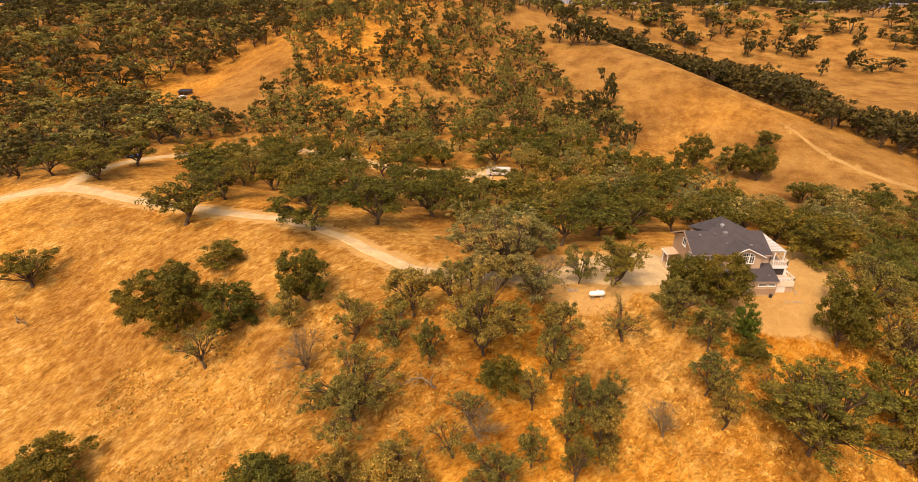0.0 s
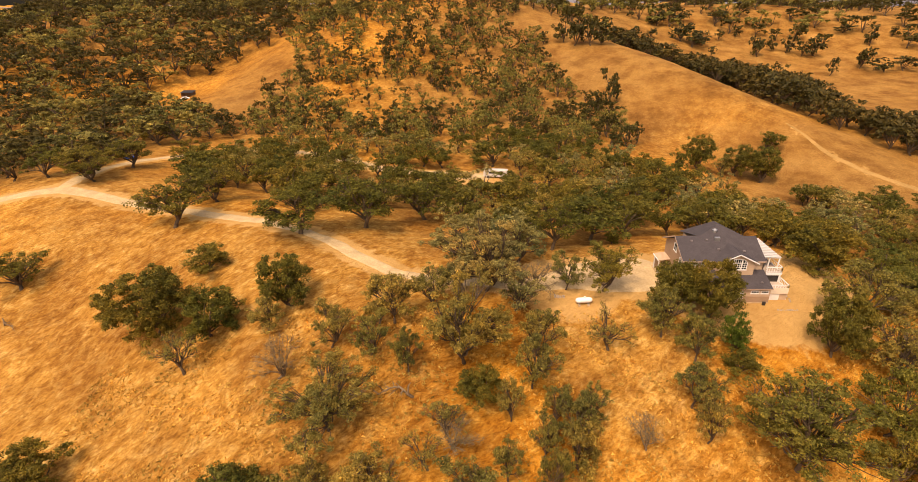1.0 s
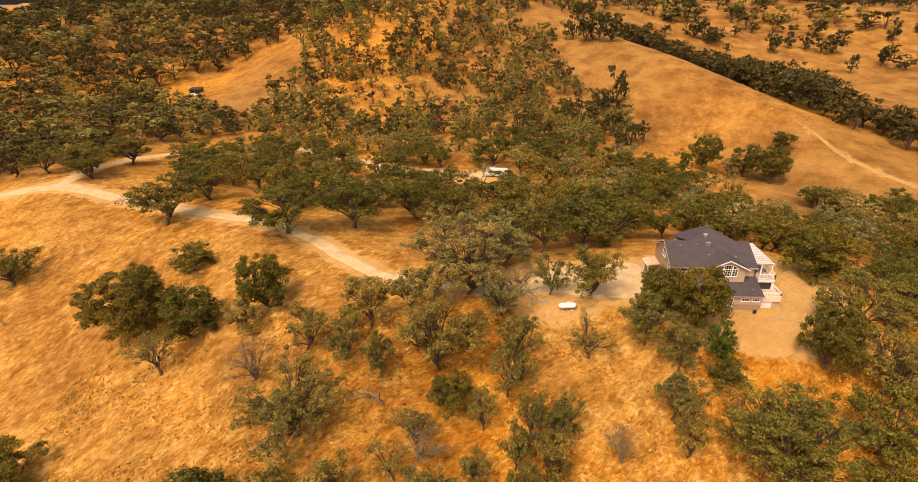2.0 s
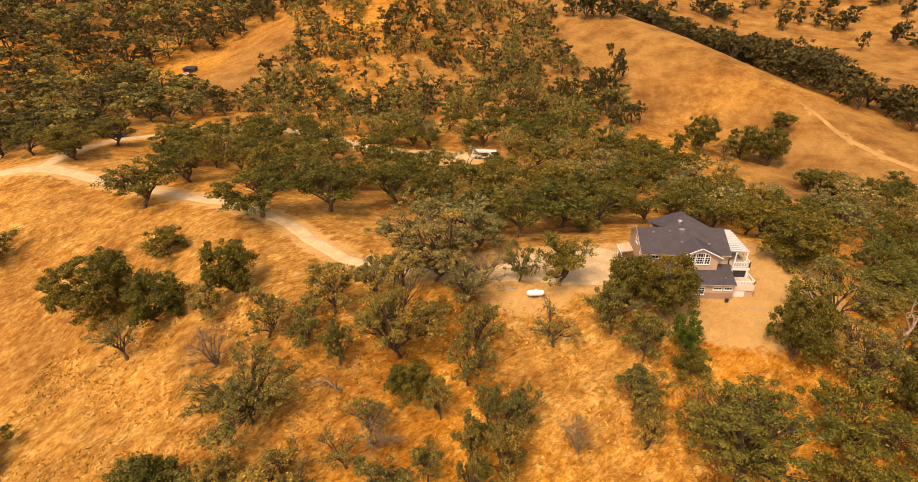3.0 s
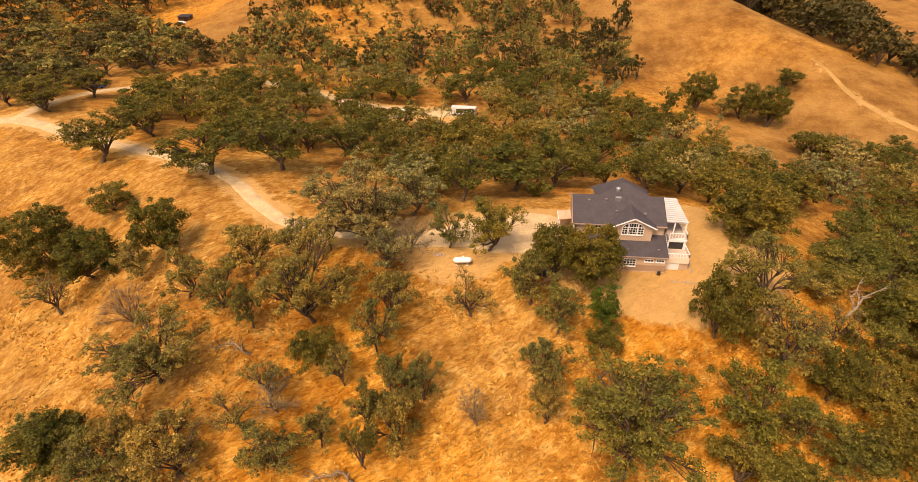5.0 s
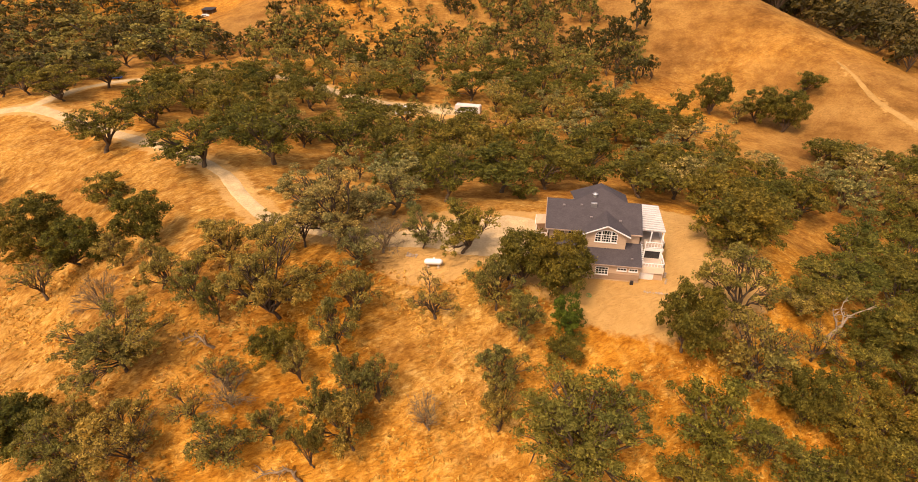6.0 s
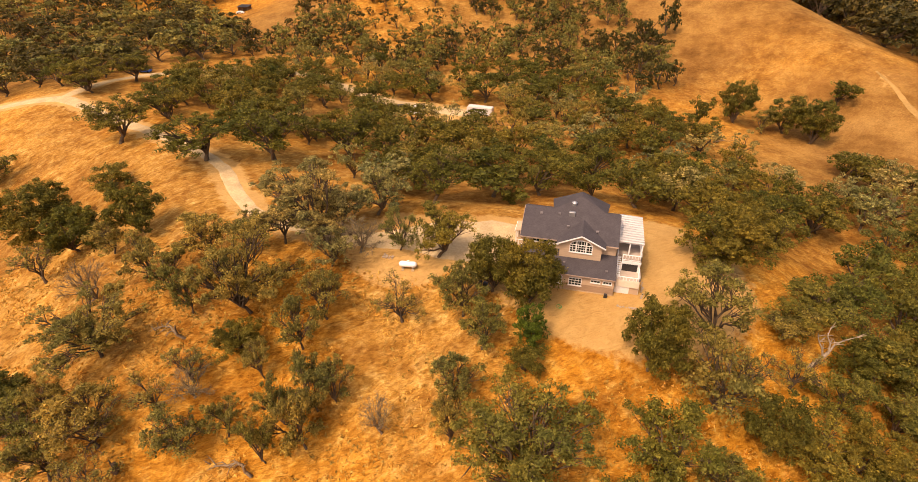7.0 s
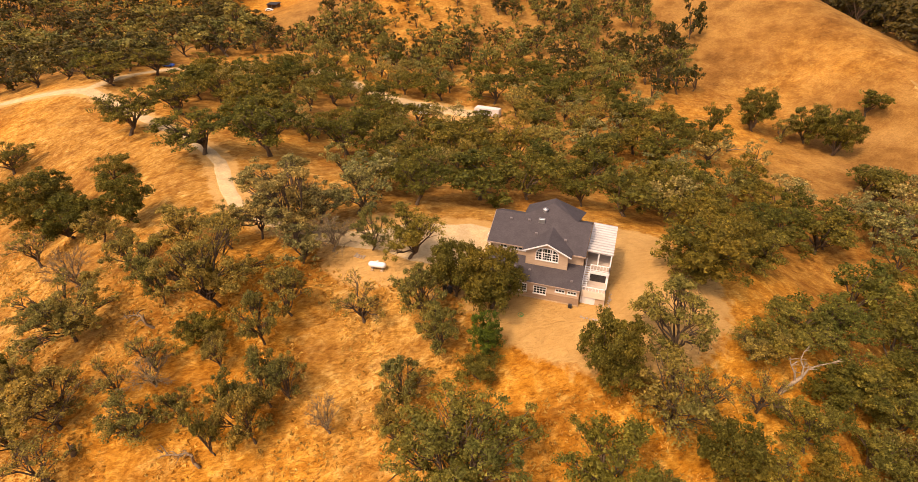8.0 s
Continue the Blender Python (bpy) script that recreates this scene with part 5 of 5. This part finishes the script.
def build_hose(x, y):
    v, f = [], []
    pts = []
    for i in range(60):
        a = i * 0.42
        r = 0.30 + 0.16 * math.sin(i * 0.21)
        pts.append(Vector((math.cos(a) * r, math.sin(a) * r, 0.05 + 0.012 * (i % 7))))
    ring_tube(v, f, pts, [0.03] * 60, 5)
    ob = link_mesh("garden_hose", v, f, HOSE, smooth=True)
    ob.matrix_basis = pose(x, y, land_z(x, y))
    tagged(ob, "coiled green garden hose lying on bare dirt", "hose")


build_hose(48.4, 75.0)


def stone_mesh(seed):
    rnd = random.Random(seed)
    bm = bmesh.new()
    bmesh.ops.create_icosphere(bm, subdivisions=1, radius=1)
    for v in bm.verts:
        v.co *= rnd.uniform(0.78, 1.15)
        v.co.z *= 0.65
    me = bpy.data.meshes.new("stone")
    bm.to_mesh(me)
    bm.free()
    me.materials.append(ROCK)
    return me


STONES = [stone_mesh(i) for i in range(5)]


def stone_heap(name, places, size, label, category):
    t = thing(name, (places[0][0], places[0][1], land_z(*places[0])), label, category)
    rnd = random.Random(len(places) * 7)
    for i, (x, y) in enumerate(places):
        s = new("stone", STONES[i % 5])
        s.parent = t
        k = size * rnd.uniform(0.7, 1.3)
        s.matrix_basis = Matrix.Translation((x - places[0][0], y - places[0][1], land_z(x, y) - land_z(*places[0]) + 0.3 * k)) @ Matrix.Rotation(rnd.uniform(0, 6), 4, "Z") @ Matrix.Diagonal((k, k, k, 1))


stone_heap("stone_edging", [(59.6 + 0.12 * (i % 3), 79.2 + 0.42 * i) for i in range(10)] + [(56.4 + 0.4 * i, 77.0 - 0.1 * (i % 2)) for i in range(9)], 0.2, "pale broken stones edging the yard by the deck", "stones")
stone_heap("rubble_pile", [(19.6 + 0.5 * (i % 4), 80.2 + 0.35 * (i // 4)) for i in range(9)], 0.26, "small heap of pale rubble beside the tank", "stones")


def dry_tufts():
    """Tussocks of tall dry grass on the near slope."""
    rnd = random.Random(5)
    v, f = [], []
    while len(f) < 24000:
        x, y = rnd.uniform(-62, 78), rnd.uniform(38, 77)
        if noise.noise((x / 9, y / 9, 8.0)) < -0.12 or (46 < x < 70 and y > 69):
            continue
        z = land_z(x, y) - 0.03
        lean = rnd.uniform(0, 6.28)
        for _ in range(3):
            a = rnd.uniform(0, 6.28)
            w, h = rnd.uniform(0.12, 0.34), rnd.uniform(0.14, 0.36)
            dx, dy = math.cos(a) * w, math.sin(a) * w
            ox, oy = rnd.uniform(-0.18, 0.18), rnd.uniform(-0.18, 0.18)
            k = len(v)
            v += [(x + ox - dx, y + oy - dy, z), (x + ox + dx, y + oy + dy, z), (x + ox + math.cos(lean) * 0.25 + dx * 0.6, y + oy + math.sin(lean) * 0.25 + dy * 0.6, z + h)]
            f.append((k, k + 1, k + 2))
    tagged(link_mesh("grass_tufts", v, f, STRAW), "tussocks of tall golden dry grass", "grass", kind="stuff")


dry_tufts()


# ---- camp in the trees ----
def build_vehicle(name, x, y, turn, length, width, height, paint, label, boxy):
    z = land_z(x, y)
    v = thing(name, (x, y, z), label, "vehicle")
    v.rotation_euler = (0, 0, radians(turn))
    L, W = length / 2, width / 2
    if boxy:
        side = [(-L, 0.45), (L, 0.45), (L, height - 0.25), (L - 0.25, height), (-L + 0.3, height), (-L, height - 0.5)]
    else:
        side = [(-L, 0.4), (L, 0.4), (L, 0.95), (L - 0.9, 1.05), (L - 1.5, height), (-L + 0.9, height), (-L + 0.2, 1.05), (-L, 0.95)]
    bm = prism(side, "y", -W, W)
    bmesh.ops.bevel(bm, geom=bm.edges[:], offset=0.06, segments=1, affect="EDGES")
    part("body", bm, paint, v)
    for s in (-1, 1):
        part("window", box(-L * 0.55, L * 0.35, s * (W + 0.004) - 0.015, s * (W + 0.004) + 0.015, height * 0.58, height * 0.82), GLASS, v)
        for a in (-L * 0.62, L * 0.62):
            bm = bmesh.new()
            bmesh.ops.create_cone(bm, cap_ends=True, segments=16, radius1=0.34, radius2=0.34, depth=0.22, matrix=Matrix.Translation((a, s * (W - 0.1), 0.34)) @ Matrix.Rotation(math.pi / 2, 4, "X"))
            part("wheel", bm, RUBBER, v)
    return v


build_vehicle("camper_trailer", -6.5, 173.0, 8, 5.6, 2.3, 2.7, WHITE, "white camper trailer parked in the oak clearing", True)
build_vehicle("camper_trailer", 14.0, 177.5, -6, 8.5, 2.4, 2.8, CANOPY, "long pale grey trailer parked under the oaks", True)
build_vehicle("pickup", -12.5, 175.5, 30, 4.8, 1.9, 1.7, DARK, "dark car parked beside a white trailer", False)
build_vehicle("tractor_cart", 13.0, 157.0, 10, 4.0, 1.6, 1.4, RED, "red painted cart among dry brush", False)
build_vehicle("blue_car", -115.0, 178.5, 12, 4.2, 1.8, 1.5, BLUE, "blue covered car parked beside the dirt road", False)


def build_shed(x, y):
    z = land_z(x, y)
    s = thing("shed", (x, y, z), "small dark-roofed open shed on a bare hillside", "shed")
    part("roof", slab([(-3.6, -2.6, 2.5), (3.6, -2.6, 2.5), (3.6, 2.6, 3.2), (-3.6, 2.6, 3.2)], 0.15), DARK, s)
    part("wall", box(-3.2, 3.2, 2.0, 2.2, -1.0, 3.0), WALL_BROWN, s)
    part("wall", box(-3.2, -3.0, -2.2, 2.0, -1.0, 2.6), WALL_BROWN, s)
    for a in (-0.2, 3.1):
        part("post", box(a - 0.08, a + 0.08, -2.2, -2.04, -1.0, 2.45), WALL_BROWN, s)


build_shed(-156, 304)
build_vehicle("white_car", -154.5, 297.0, 15, 4.5, 1.8, 1.5, WHITE, "white car parked below a hillside shed", False)
